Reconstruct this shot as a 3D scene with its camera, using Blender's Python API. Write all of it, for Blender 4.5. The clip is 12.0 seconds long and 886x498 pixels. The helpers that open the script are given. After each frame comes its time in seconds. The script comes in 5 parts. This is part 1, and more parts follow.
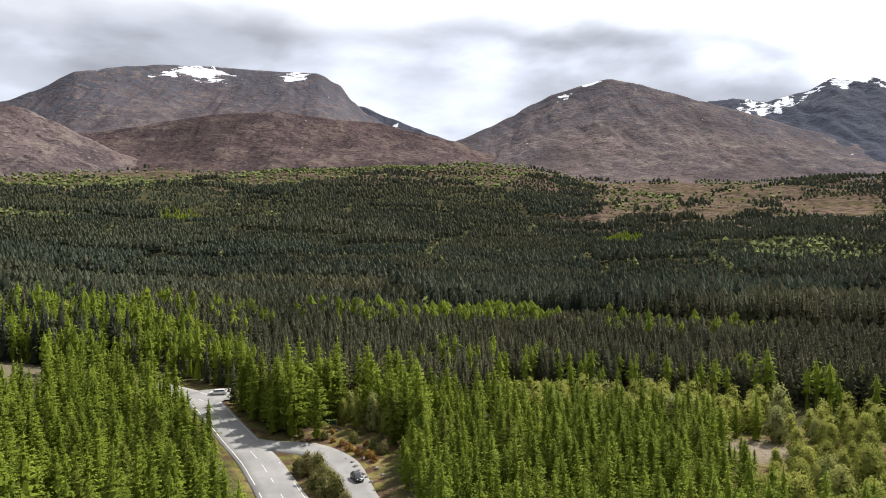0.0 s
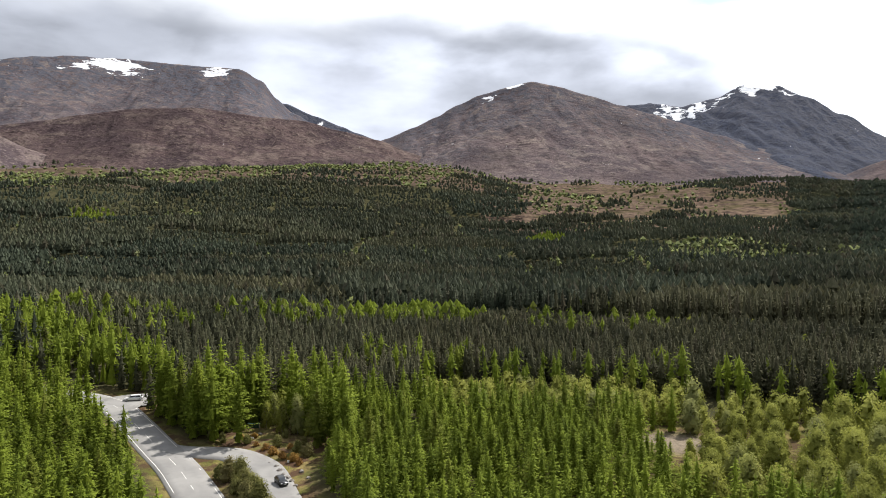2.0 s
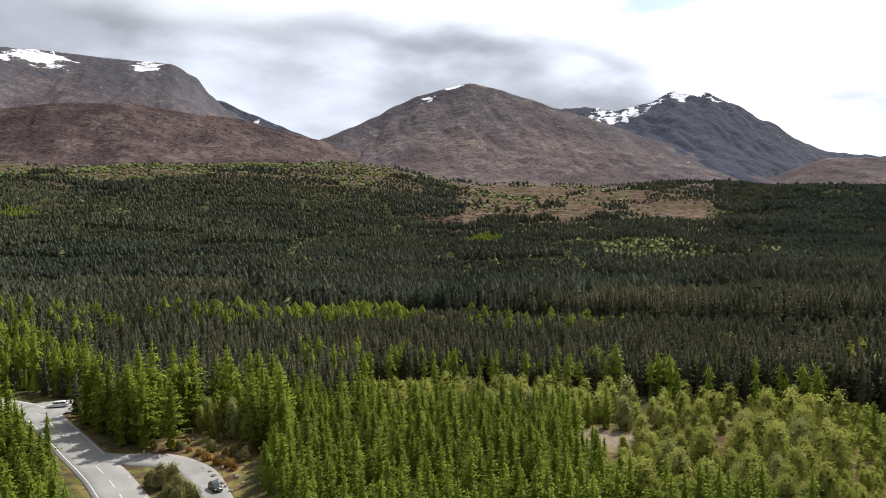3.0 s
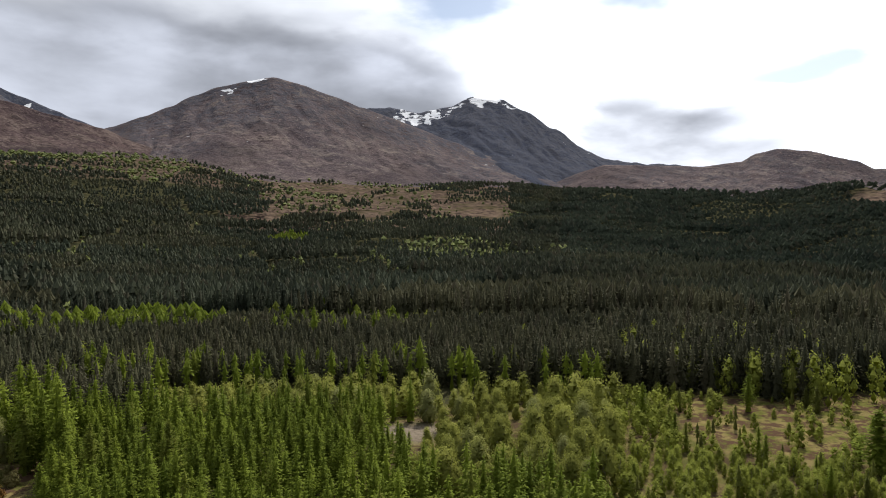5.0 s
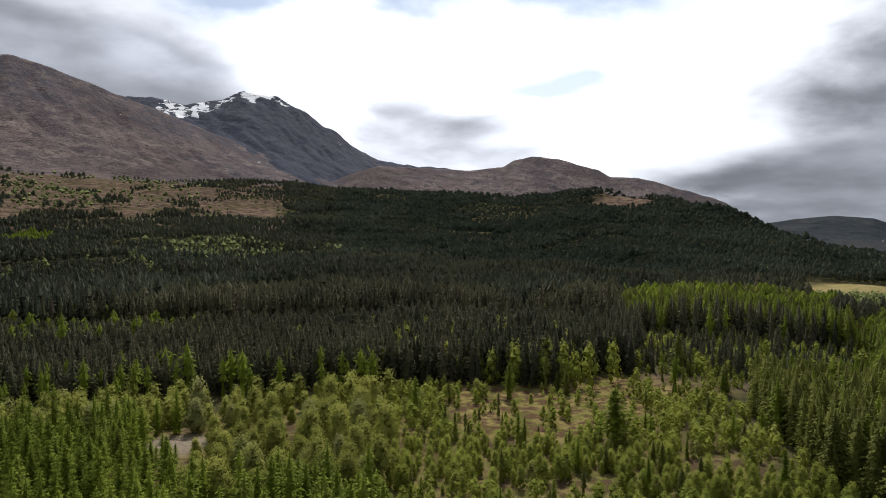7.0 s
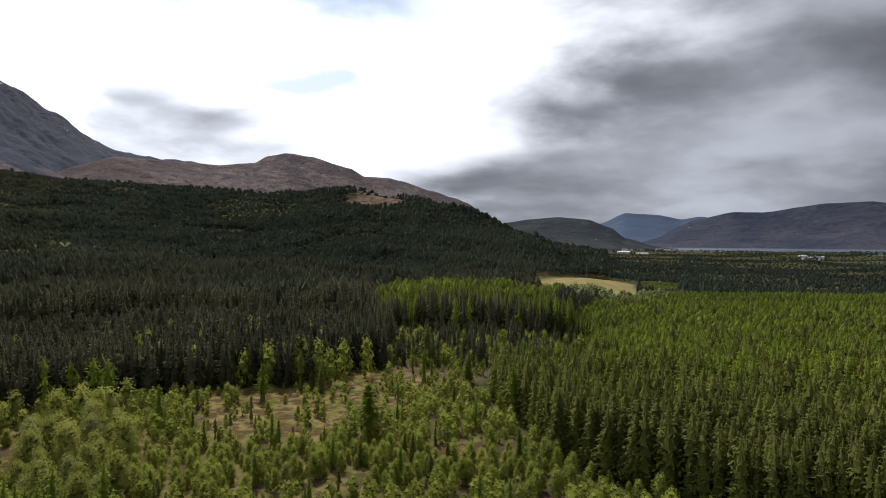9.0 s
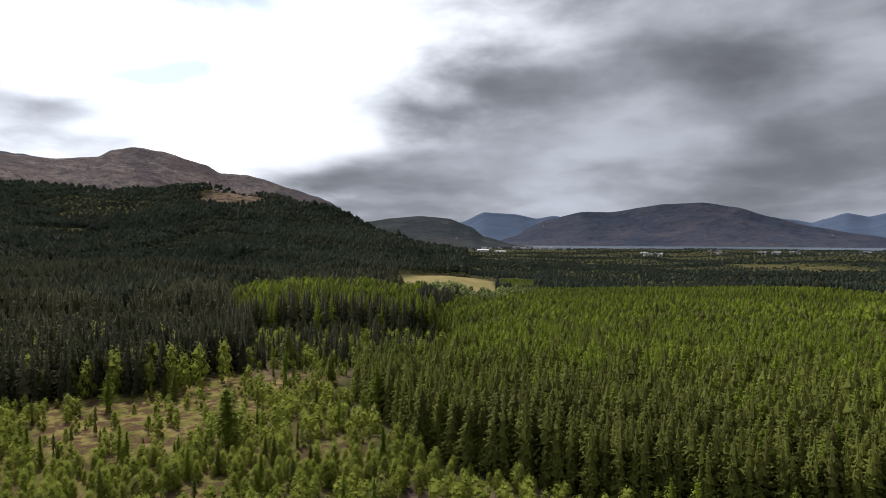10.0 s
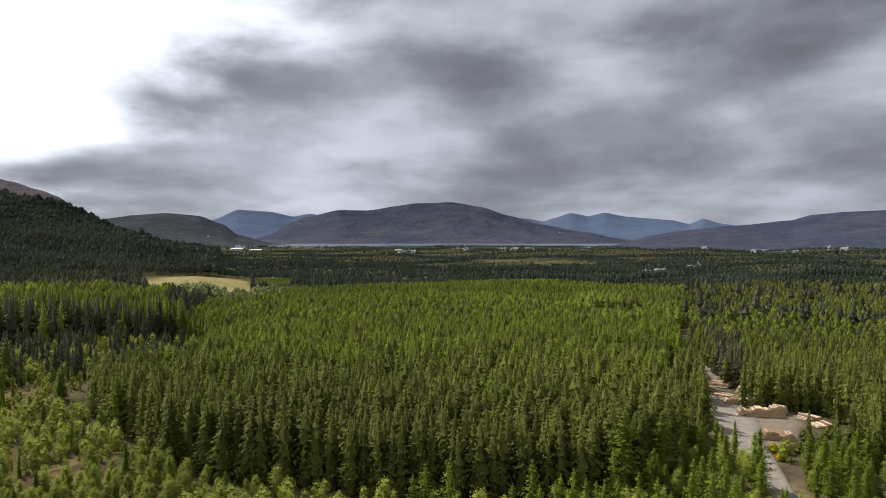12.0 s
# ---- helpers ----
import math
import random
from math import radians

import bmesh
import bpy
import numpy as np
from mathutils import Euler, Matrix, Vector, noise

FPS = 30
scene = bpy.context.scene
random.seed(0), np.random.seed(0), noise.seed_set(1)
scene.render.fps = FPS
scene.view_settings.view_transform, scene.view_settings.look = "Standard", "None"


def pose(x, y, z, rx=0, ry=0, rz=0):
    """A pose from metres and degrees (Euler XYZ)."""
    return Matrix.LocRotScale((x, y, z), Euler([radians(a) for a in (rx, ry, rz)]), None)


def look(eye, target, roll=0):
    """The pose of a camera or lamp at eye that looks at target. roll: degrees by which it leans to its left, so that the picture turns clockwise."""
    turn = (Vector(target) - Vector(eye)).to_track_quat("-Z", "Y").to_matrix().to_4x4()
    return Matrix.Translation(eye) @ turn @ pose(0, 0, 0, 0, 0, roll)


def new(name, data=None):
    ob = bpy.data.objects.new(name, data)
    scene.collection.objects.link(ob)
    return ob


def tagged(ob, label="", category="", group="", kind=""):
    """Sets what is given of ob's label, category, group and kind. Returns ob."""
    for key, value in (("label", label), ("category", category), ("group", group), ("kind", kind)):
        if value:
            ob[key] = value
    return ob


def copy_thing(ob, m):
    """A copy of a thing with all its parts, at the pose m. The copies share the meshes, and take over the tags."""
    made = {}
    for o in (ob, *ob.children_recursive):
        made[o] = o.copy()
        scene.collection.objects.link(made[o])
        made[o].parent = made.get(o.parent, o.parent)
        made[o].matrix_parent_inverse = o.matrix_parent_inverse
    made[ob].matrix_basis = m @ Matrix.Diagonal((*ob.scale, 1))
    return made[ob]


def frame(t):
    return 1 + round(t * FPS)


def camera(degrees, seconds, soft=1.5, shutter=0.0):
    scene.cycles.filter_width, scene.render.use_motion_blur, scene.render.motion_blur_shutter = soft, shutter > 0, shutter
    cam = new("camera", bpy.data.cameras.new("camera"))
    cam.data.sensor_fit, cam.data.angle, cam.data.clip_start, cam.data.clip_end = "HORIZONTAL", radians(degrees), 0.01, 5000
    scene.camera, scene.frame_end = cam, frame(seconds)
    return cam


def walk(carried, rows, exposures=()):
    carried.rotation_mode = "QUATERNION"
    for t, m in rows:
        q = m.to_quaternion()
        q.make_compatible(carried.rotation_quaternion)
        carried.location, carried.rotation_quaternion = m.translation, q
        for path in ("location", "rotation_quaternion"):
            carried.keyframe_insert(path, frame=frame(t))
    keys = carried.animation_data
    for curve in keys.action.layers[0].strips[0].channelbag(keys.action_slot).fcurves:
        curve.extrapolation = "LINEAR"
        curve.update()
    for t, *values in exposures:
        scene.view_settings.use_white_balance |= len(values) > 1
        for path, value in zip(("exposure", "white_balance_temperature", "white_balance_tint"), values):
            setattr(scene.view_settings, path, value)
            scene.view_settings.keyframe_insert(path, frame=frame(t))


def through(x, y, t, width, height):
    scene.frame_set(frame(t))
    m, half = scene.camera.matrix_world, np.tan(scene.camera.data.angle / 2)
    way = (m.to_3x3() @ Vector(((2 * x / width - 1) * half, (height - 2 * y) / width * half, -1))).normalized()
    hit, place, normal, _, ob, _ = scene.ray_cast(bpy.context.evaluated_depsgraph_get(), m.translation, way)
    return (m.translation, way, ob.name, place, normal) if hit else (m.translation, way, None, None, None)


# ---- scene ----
cam = camera(63.9, 12.0, 0.95)
# seconds, yaw, pitch, roll
PATH = [
    (0.0, 0.000, -0.744, 0.229),
    (0.5, -0.430, -0.731, 0.238),
    (1.0, -1.881, -0.748, 0.203),
    (1.5, -3.891, -0.764, 0.218),
    (2.0, -5.956, -0.792, 0.222),
    (2.5, -8.113, -0.814, 0.155),
    (2.7, -9.150, -0.799, 0.104),
    (4.3, -20.301, -0.844, 0.090),
    (4.5, -21.993, -0.897, -0.041),
    (5.0, -26.452, -0.915, 0.009),
    (5.5, -30.940, -0.925, 0.016),
    (6.0, -35.383, -0.951, -0.023),
    (6.5, -39.887, -0.979, -0.109),
    (6.7, -41.692, -0.971, -0.094),
    (8.3, -56.911, -0.975, -0.123),
    (8.5, -58.956, -1.047, -0.262),
    (9.0, -64.032, -1.044, -0.231),
    (9.5, -69.349, -1.062, -0.158),
    (10.0, -75.086, -1.110, -0.110),
    (10.5, -81.137, -1.133, -0.100),
    (11.0, -87.332, -1.186, -0.076),
    (11.2, -89.812, -1.312, 0.050),
    (11.5, -93.168, -1.247, -0.015),
    (12.0, -94.489, -1.261, 0.033),
]
EYE = (0.0, 0.0, 48.0)
walk(cam, [(t, pose(*EYE, 90 + p, r, y)) for t, y, p, r in PATH],
     exposures=[(0.0, 0.68), (2.5, 0.6), (4.5, 0.15), (6.5, 0.0), (9.0, 0.0), (10.0, 0.08), (12.0, 0.32)])

# ---- light ----
SUN_AZ, SUN_EL = 48.0, 51.0      # degrees clockwise from +y, and above the horizon


def ray_to(az, el):
    a, e = radians(az), radians(el)
    return Vector((math.sin(a) * math.cos(e), math.cos(a) * math.cos(e), math.sin(e)))


sun_data = bpy.data.lights.new("sun", "SUN")
sun_data.energy, sun_data.angle, sun_data.color = 4.0, radians(1.5), (1.0, 0.955, 0.88)
sun = new("sun", sun_data)
sun.matrix_world = look(ray_to(SUN_AZ, SUN_EL) * 300, (0, 0, 0))


class Nodes:
    """A short way to write node trees."""

    def __init__(self, tree):
        self.tree = tree

    def wire(self, target, value):
        if isinstance(value, bpy.types.NodeSocket):
            self.tree.links.new(value, target)
        elif isinstance(value, (tuple, list)) and len(value) == 3 and target.type == "RGBA":
            target.default_value = (*value, 1)
        else:
            target.default_value = value

    def math(self, op, a, b=0.0, c=0.0, clamp=False):
        n = self.tree.nodes.new("ShaderNodeMath")
        n.operation, n.use_clamp = op, clamp
        for i, v in enumerate((a, b, c)):
            self.wire(n.inputs[i], v)
        return n.outputs[0]

    def vec(self, op, a, b=(0, 0, 0)):
        n = self.tree.nodes.new("ShaderNodeVectorMath")
        n.operation = op
        self.wire(n.inputs[0], a)
        if op == "SCALE":
            self.wire(n.inputs["Scale"], b)
        else:
            self.wire(n.inputs[1], b)
        return n.outputs["Value"] if op in ("DOT_PRODUCT", "LENGTH") else n.outputs[0]

    def mix(self, f, a, b, kind="MIX"):
        n = self.tree.nodes.new("ShaderNodeMixRGB")
        n.blend_type = kind
        for i, v in enumerate((f, a, b)):
            self.wire(n.inputs[i], v)
        return n.outputs[0]

    def noise(self, vector, scale, detail=4.0, rough=0.55, distort=0.0):
        n = self.tree.nodes.new("ShaderNodeTexNoise")
        if vector is not None:
            self.wire(n.inputs["Vector"], vector)
        for key, v in (("Scale", scale), ("Detail", detail), ("Roughness", rough), ("Distortion", distort)):
            self.wire(n.inputs[key], v)
        return n.outputs["Fac"]

    def band(self, value, lo, hi, a=0.0, b=1.0):
        n = self.tree.nodes.new("ShaderNodeMapRange")
        n.interpolation_type = "SMOOTHSTEP"
        for i, v in enumerate((value, lo, hi, a, b)):
            self.wire(n.inputs[i], v)
        return n.outputs[0]

    def attr(self, name):
        n = self.tree.nodes.new("ShaderNodeAttribute")
        n.attribute_name = name
        return n.outputs["Fac"]


def make_sky():
    world = bpy.data.worlds.new("sky")
    scene.world = world
    world.use_nodes = True
    t = world.node_tree
    t.nodes.clear()
    n = Nodes(t)
    out = t.nodes.new("ShaderNodeOutputWorld")
    back = t.nodes.new("ShaderNodeBackground")
    t.links.new(back.outputs[0], out.inputs[0])
    sky = t.nodes.new("ShaderNodeTexSky")
    sky.sky_type, sky.sun_disc = "NISHITA", False
    sky.sun_elevation, sky.sun_rotation = radians(SUN_EL), radians(SUN_AZ)
    blue = n.vec("SCALE", sky.outputs[0], 0.10)
    way = t.nodes.new("ShaderNodeTexCoord").outputs["Generated"]
    split = t.nodes.new("ShaderNodeSeparateXYZ")
    t.links.new(way, split.inputs[0])
    high = n.math("MAXIMUM", split.outputs[2], 0.0)
    az = n.math("MULTIPLY", n.math("ARCTAN2", split.outputs[0], split.outputs[1]), 57.2958)
    el = n.math("MULTIPLY", n.math("ARCSINE", high), 57.2958)
    # the deck seen from below: lumps that flatten towards the horizon
    deck = n.vec("MULTIPLY", n.vec("SCALE", way, n.math("DIVIDE", 1.0, n.math("ADD", high, 0.22))), (1, 1, 0))
    banks = n.noise(n.vec("ADD", deck, (3.1, 7.7, 0.4)), 0.55, 3.0, 0.5, 0.3)
    lumps = n.noise(n.vec("ADD", deck, (1.3, 2.4, 0)), 1.3, 5.0, 0.48, 0.15)
    puffs = n.noise(n.vec("ADD", n.vec("MULTIPLY", way, (1.0, 1.0, 2.4)), (4.2, 0.3, 1.7)), 4.6, 6.0, 0.5, 0.15)
    shake = n.math("MULTIPLY", n.math("SUBTRACT", puffs, 0.5), 9.0)
    az2, el2 = n.math("ADD", az, n.math("MULTIPLY", shake, 2.2)), n.math("ADD", el, shake)

    def both(p, q):
        return n.math("MULTIPLY", p, q)
    cap = both(n.band(az2, 36, 20), n.band(el2, 19.0, 12.5))
    veil = both(both(n.band(az2, 33, 38), n.band(az2, 56, 48)), both(n.band(el2, 11.5, 9.0), n.band(el2, 3.5, 5.0)))
    west = n.band(n.math("ADD", az2, n.math("MULTIPLY", n.math("SUBTRACT", el, 9.0), -0.45)), 65, 86)
    low = both(n.band(az2, 57, 70), n.band(el2, 8.0, 5.0))
    behind = n.band(n.vec("DOT_PRODUCT", way, tuple(ray_to(SUN_AZ, 10))), 0.2, -0.3)
    thick = n.math("ADD", n.math("MULTIPLY", banks, 0.5), n.math("MULTIPLY", lumps, 0.5))
    thick = n.math("ADD", thick, n.math("MULTIPLY", n.math("SUBTRACT", puffs, 0.5), 0.25))
    for mask, gain in ((cap, 0.44), (veil, 0.17), (west, 0.36), (low, 0.17), (behind, 0.16)):
        thick = n.math("ADD", thick, n.math("MULTIPLY", mask, gain))
    dark = n.band(thick, 0.48, 0.85)
    glow = n.math("MAXIMUM", n.vec("DOT_PRODUCT", way, tuple(ray_to(SUN_AZ - 2, 26))), 0.0)
    wide = n.math("POWER", glow, 5.0)
    lit = n.math("ADD", 0.66, n.math("MULTIPLY", wide, 1.1))
    grey = n.math("ADD", 0.225, n.math("MULTIPLY", wide, 0.24))
    grey = n.math("ADD", grey, n.math("MULTIPLY", cap, 0.22))
    grey = both(grey, n.mix(west, (1, 1, 1), n.band(el, 3, 17, 1.35, 0.82)))
    grey = both(grey, n.band(lumps, 0.34, 0.66, 1.28, 0.74))
    grey = both(grey, n.band(puffs, 0.34, 0.66, 1.25, 0.78))
    value = n.math("ADD", n.math("MULTIPLY", lit, n.math("SUBTRACT", 1.0, dark)), n.math("MULTIPLY", grey, dark))
    cloud = n.mix(dark, (0.96, 1.0, 1.07), (0.91, 0.97, 1.12))
    cloud = n.vec("SCALE", cloud, value)
    rift = both(n.band(el2, 15.5, 18.5), both(n.band(az2, 23, 29), n.band(az2, 70, 60)))
    rift = both(rift, n.band(n.noise(n.vec("ADD", deck, (5.6, 1.9, 0)), 1.6, 5.0, 0.5, 0.2), 0.38, 0.52, 0.0, 0.85))
    hole = n.math("ADD", n.math("POWER", n.math("DIVIDE", n.math("SUBTRACT", az2, 54.0), 3.4), 2.0), n.math("POWER", n.math("DIVIDE", n.math("SUBTRACT", n.math("ADD", el, n.math("MULTIPLY", shake, 0.8)), 12.0), 0.9), 2.0))
    gap = n.math("MAXIMUM", rift, n.band(hole, 1.6, 0.1, 0.0, 0.7))
    colour = n.mix(gap, cloud, blue)
    t.links.new(colour, back.inputs[0])
    back.inputs[1].default_value = 1.0


make_sky()

# ---- materials ----


def material(name, build):
    m = bpy.data.materials.new(name)
    m.use_nodes = True
    t = m.node_tree
    t.nodes.clear()
    out = t.nodes.new("ShaderNodeOutputMaterial")
    shader = t.nodes.new("ShaderNodeBsdfPrincipled")
    shader.inputs["Specular IOR Level"].default_value = 0.25
    t.links.new(shader.outputs[0], out.inputs[0])
    n = Nodes(t)
    place = t.nodes.new("ShaderNodeNewGeometry").outputs["Position"]
    build(n, shader, place, out)
    return m


def bump(n, shader, height, strength, distance):
    b = n.tree.nodes.new("ShaderNodeBump")
    b.inputs["Strength"].default_value, b.inputs["Distance"].default_value = strength, distance
    n.wire(b.inputs["Height"], height)
    n.tree.links.new(b.outputs[0], shader.inputs["Normal"])


def leafy(dark, light, through=0.35, warm=(0.2, 0.13, 0.05), warm_part=0.12, grain=3.6, drift=0.8):
    def build(n, shader, place, out):
        info = n.tree.nodes.new("ShaderNodeObjectInfo").outputs["Random"]
        each = n.math("FRACT", n.math("ADD", info, n.attr("tone")))
        fine = n.band(n.noise(place, grain, 4.0, 0.7), 0.32, 0.68)
        wide = n.noise(place, 0.035, 3.0, 0.5)
        f = n.math("ADD", n.math("MULTIPLY", each, 0.36), n.math("MULTIPLY", fine, 0.64))
        f = n.math("ADD", f, n.math("MULTIPLY", n.math("SUBTRACT", wide, 0.5), 0.8))
        f = n.math("ADD", f, n.math("MULTIPLY", n.math("SUBTRACT", n.noise(place, 0.007, 4.0, 0.6), 0.5), drift), clamp=True)
        c = n.mix(f, dark, light)
        # Stand tint; its cool end stands in for haze and cloud shade.
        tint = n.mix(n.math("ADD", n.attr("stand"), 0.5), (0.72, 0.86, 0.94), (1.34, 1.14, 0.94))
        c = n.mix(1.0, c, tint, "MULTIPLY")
        other = n.math("FRACT", n.math("MULTIPLY", each, 7.31))
        c = n.mix(n.band(other, 1.0 - warm_part * 2, 1.0, 0.0, 0.5), c, warm)
        n.wire(shader.inputs["Base Color"], c)
        shader.inputs["Roughness"].default_value = 0.75
        shader.inputs["Specular IOR Level"].default_value = 0.05
        thin = n.tree.nodes.new("ShaderNodeBsdfTranslucent")
        n.wire(thin.inputs[0], c)
        both = n.tree.nodes.new("ShaderNodeMixShader")
        both.inputs[0].default_value = through
        n.tree.links.new(shader.outputs[0], both.inputs[1])
        n.tree.links.new(thin.outputs[0], both.inputs[2])
        n.tree.links.new(both.outputs[0], out.inputs[0])
    return build


def plain(colour, rough=0.8, metal=0.0, vary=0.25, scale=4.0, spec=0.25):
    def build(n, shader, place, out):
        f = n.noise(place, scale, 4.0, 0.6)
        c = n.mix(n.band(f, 0.3, 0.7), tuple(v * (1 - vary) for v in colour), tuple(min(1, v * (1 + vary)) for v in colour))
        n.wire(shader.inputs["Base Color"], c)
        shader.inputs["Roughness"].default_value, shader.inputs["Metallic"].default_value = rough, metal
        shader.inputs["Specular IOR Level"].default_value = spec
    return build


def moor(low, mid, high, size=1.0, marks=1.0):
    """Heather and dead grass in streaks, with rock and snow where the mesh carries them."""
    def build(n, shader, place, out):
        wide = n.noise(place, 0.004 / size, 5.0, 0.6, 0.6)
        fine = n.noise(place, 0.03 / size, 6.0, 0.65, 0.8)
        fleck = n.noise(n.vec("MULTIPLY", place, (1, 1, 2.2)), 0.085 / size, 5.0, 0.7, 0.3)
        streak = n.noise(n.vec("MULTIPLY", place, (1, 1, 1.3)), 0.011 / size, 7.0, 0.62, 0.5)
        c = n.mix(n.band(wide, 0.35, 0.65), low, mid)
        c = n.mix(n.band(streak, 0.46, 0.68, 0.0, 0.6), c, high)
        c = n.mix(n.band(fine, 0.48, 0.66, 0.0, 0.75 * marks), c, tuple(v * 0.45 for v in low))
        c = n.mix(n.band(fleck, 0.54, 0.66, 0.0, 0.65 * marks), c, tuple(v * 1.15 for v in high))
        c = n.mix(n.band(fleck, 0.46, 0.34, 0.0, 0.6 * marks), c, tuple(v * 0.5 for v in low))
        c = n.mix(n.band(n.noise(place, 0.0019, 5.0, 0.6), 0.48, 0.60, 0.0, 0.5 * marks), c, tuple(v * 0.62 for v in low))
        rock = n.attr("rock")
        # Rock grey is tinted blue, the look of haze put into its colour.
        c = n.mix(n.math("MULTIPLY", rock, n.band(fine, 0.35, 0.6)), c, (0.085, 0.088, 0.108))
        snow = n.attr("snow")
        s = n.band(n.math("ADD", snow, n.math("MULTIPLY", n.math("SUBTRACT", n.noise(n.vec("MULTIPLY", place, (1, 1, 2.5)), 0.014, 6.0, 0.62, 0.6), 0.5), 2.4)), 0.5, 0.56)
        c = n.mix(s, c, (0.82, 0.84, 0.88))
        n.wire(shader.inputs["Base Color"], c)
        shader.inputs["Roughness"].default_value = 0.95
        shader.inputs["Specular IOR Level"].default_value = 0.02
        bump(n, shader, n.math("ADD", fine, n.math("MULTIPLY", streak, 1.6)), 0.8 * marks, 11.0 * size)
    return build


def forest_floor(n, shader, place, out):
    wide = n.noise(place, 0.05, 4.0, 0.6)
    fine = n.noise(place, 0.9, 5.0, 0.65)
    c = n.mix(n.band(wide, 0.35, 0.65), (0.04, 0.042, 0.022), (0.075, 0.068, 0.036))
    g = n.math("MULTIPLY", n.attr("grass"), n.band(fine, 0.2, 0.6, 0.7, 1.0))
    straw = n.mix(n.band(n.noise(place, 0.16, 5.0, 0.6), 0.38, 0.62), (0.115, 0.12, 0.03), (0.23, 0.18, 0.075))
    straw = n.mix(n.band(n.noise(place, 0.22, 6.0, 0.68), 0.46, 0.56), straw, (0.092, 0.056, 0.036))
    c = n.mix(g, c, straw)
    brown = n.mix(n.band(n.noise(place, 0.06, 6.0, 0.65), 0.36, 0.62), (0.05, 0.036, 0.031), (0.16, 0.115, 0.085))
    brown = n.mix(n.band(n.noise(place, 0.017, 4.0, 0.6), 0.45, 0.65, 0.0, 0.7), brown, (0.06, 0.056, 0.025))
    c = n.mix(n.attr("heath"), c, brown)
    stony = n.mix(n.band(n.noise(place, 1.3, 5.0, 0.7), 0.3, 0.7), (0.15, 0.125, 0.095), (0.27, 0.22, 0.165))
    c = n.mix(n.attr("gravel"), c, stony)
    hay = n.mix(n.band(n.noise(place, 0.05, 6.0, 0.65), 0.38, 0.62), (0.26, 0.205, 0.10), (0.20, 0.175, 0.075))
    c = n.mix(n.attr("field"), c, hay)
    n.wire(shader.inputs["Base Color"], c)
    shader.inputs["Roughness"].default_value = 0.95
    shader.inputs["Specular IOR Level"].default_value = 0.0
    bump(n, shader, fine, 0.7, 0.5)


def asphalt(n, shader, place, out):
    wide = n.noise(place, 0.12, 5.0, 0.6, 0.4)
    fine = n.noise(place, 9.0, 3.0, 0.6)
    c = n.mix(n.band(wide, 0.3, 0.7), (0.19, 0.185, 0.18), (0.27, 0.262, 0.25))
    c = n.mix(n.band(n.noise(place, 0.5, 6.0, 0.7), 0.55, 0.7, 0.0, 0.5), c, (0.15, 0.145, 0.14))
    c = n.mix(n.math("MULTIPLY", fine, 0.3), c, (0.33, 0.32, 0.31))
    n.wire(shader.inputs["Base Color"], c)
    shader.inputs["Roughness"].default_value = 0.85
    bump(n, shader, fine, 0.2, 0.02)


def gravel(n, shader, place, out):
    wide = n.noise(place, 0.15, 5.0, 0.65, 0.6)
    fine = n.noise(place, 3.5, 5.0, 0.7)
    c = n.mix(n.band(wide, 0.35, 0.65), (0.20, 0.196, 0.185), (0.28, 0.235, 0.18))
    c = n.mix(n.band(fine, 0.45, 0.7, 0.0, 0.5), c, (0.26, 0.23, 0.19))
    c = n.mix(n.band(n.noise(place, 0.45, 6.0, 0.7, 0.8), 0.52, 0.68, 0.0, 0.6), c, (0.13, 0.10, 0.07))
    n.wire(shader.inputs["Base Color"], c)
    shader.inputs["Specular IOR Level"].default_value = 0.05
    shader.inputs["Roughness"].default_value = 0.95
    bump(n, shader, fine, 0.5, 0.1)


def water(n, shader, place, out):
    shader.inputs["Base Color"].default_value = (0.10, 0.13, 0.17, 1)
    shader.inputs["Roughness"].default_value = 0.22
    shader.inputs["Specular IOR Level"].default_value = 0.5
    bump(n, shader, n.noise(place, 0.4, 3.0), 0.1, 0.2)


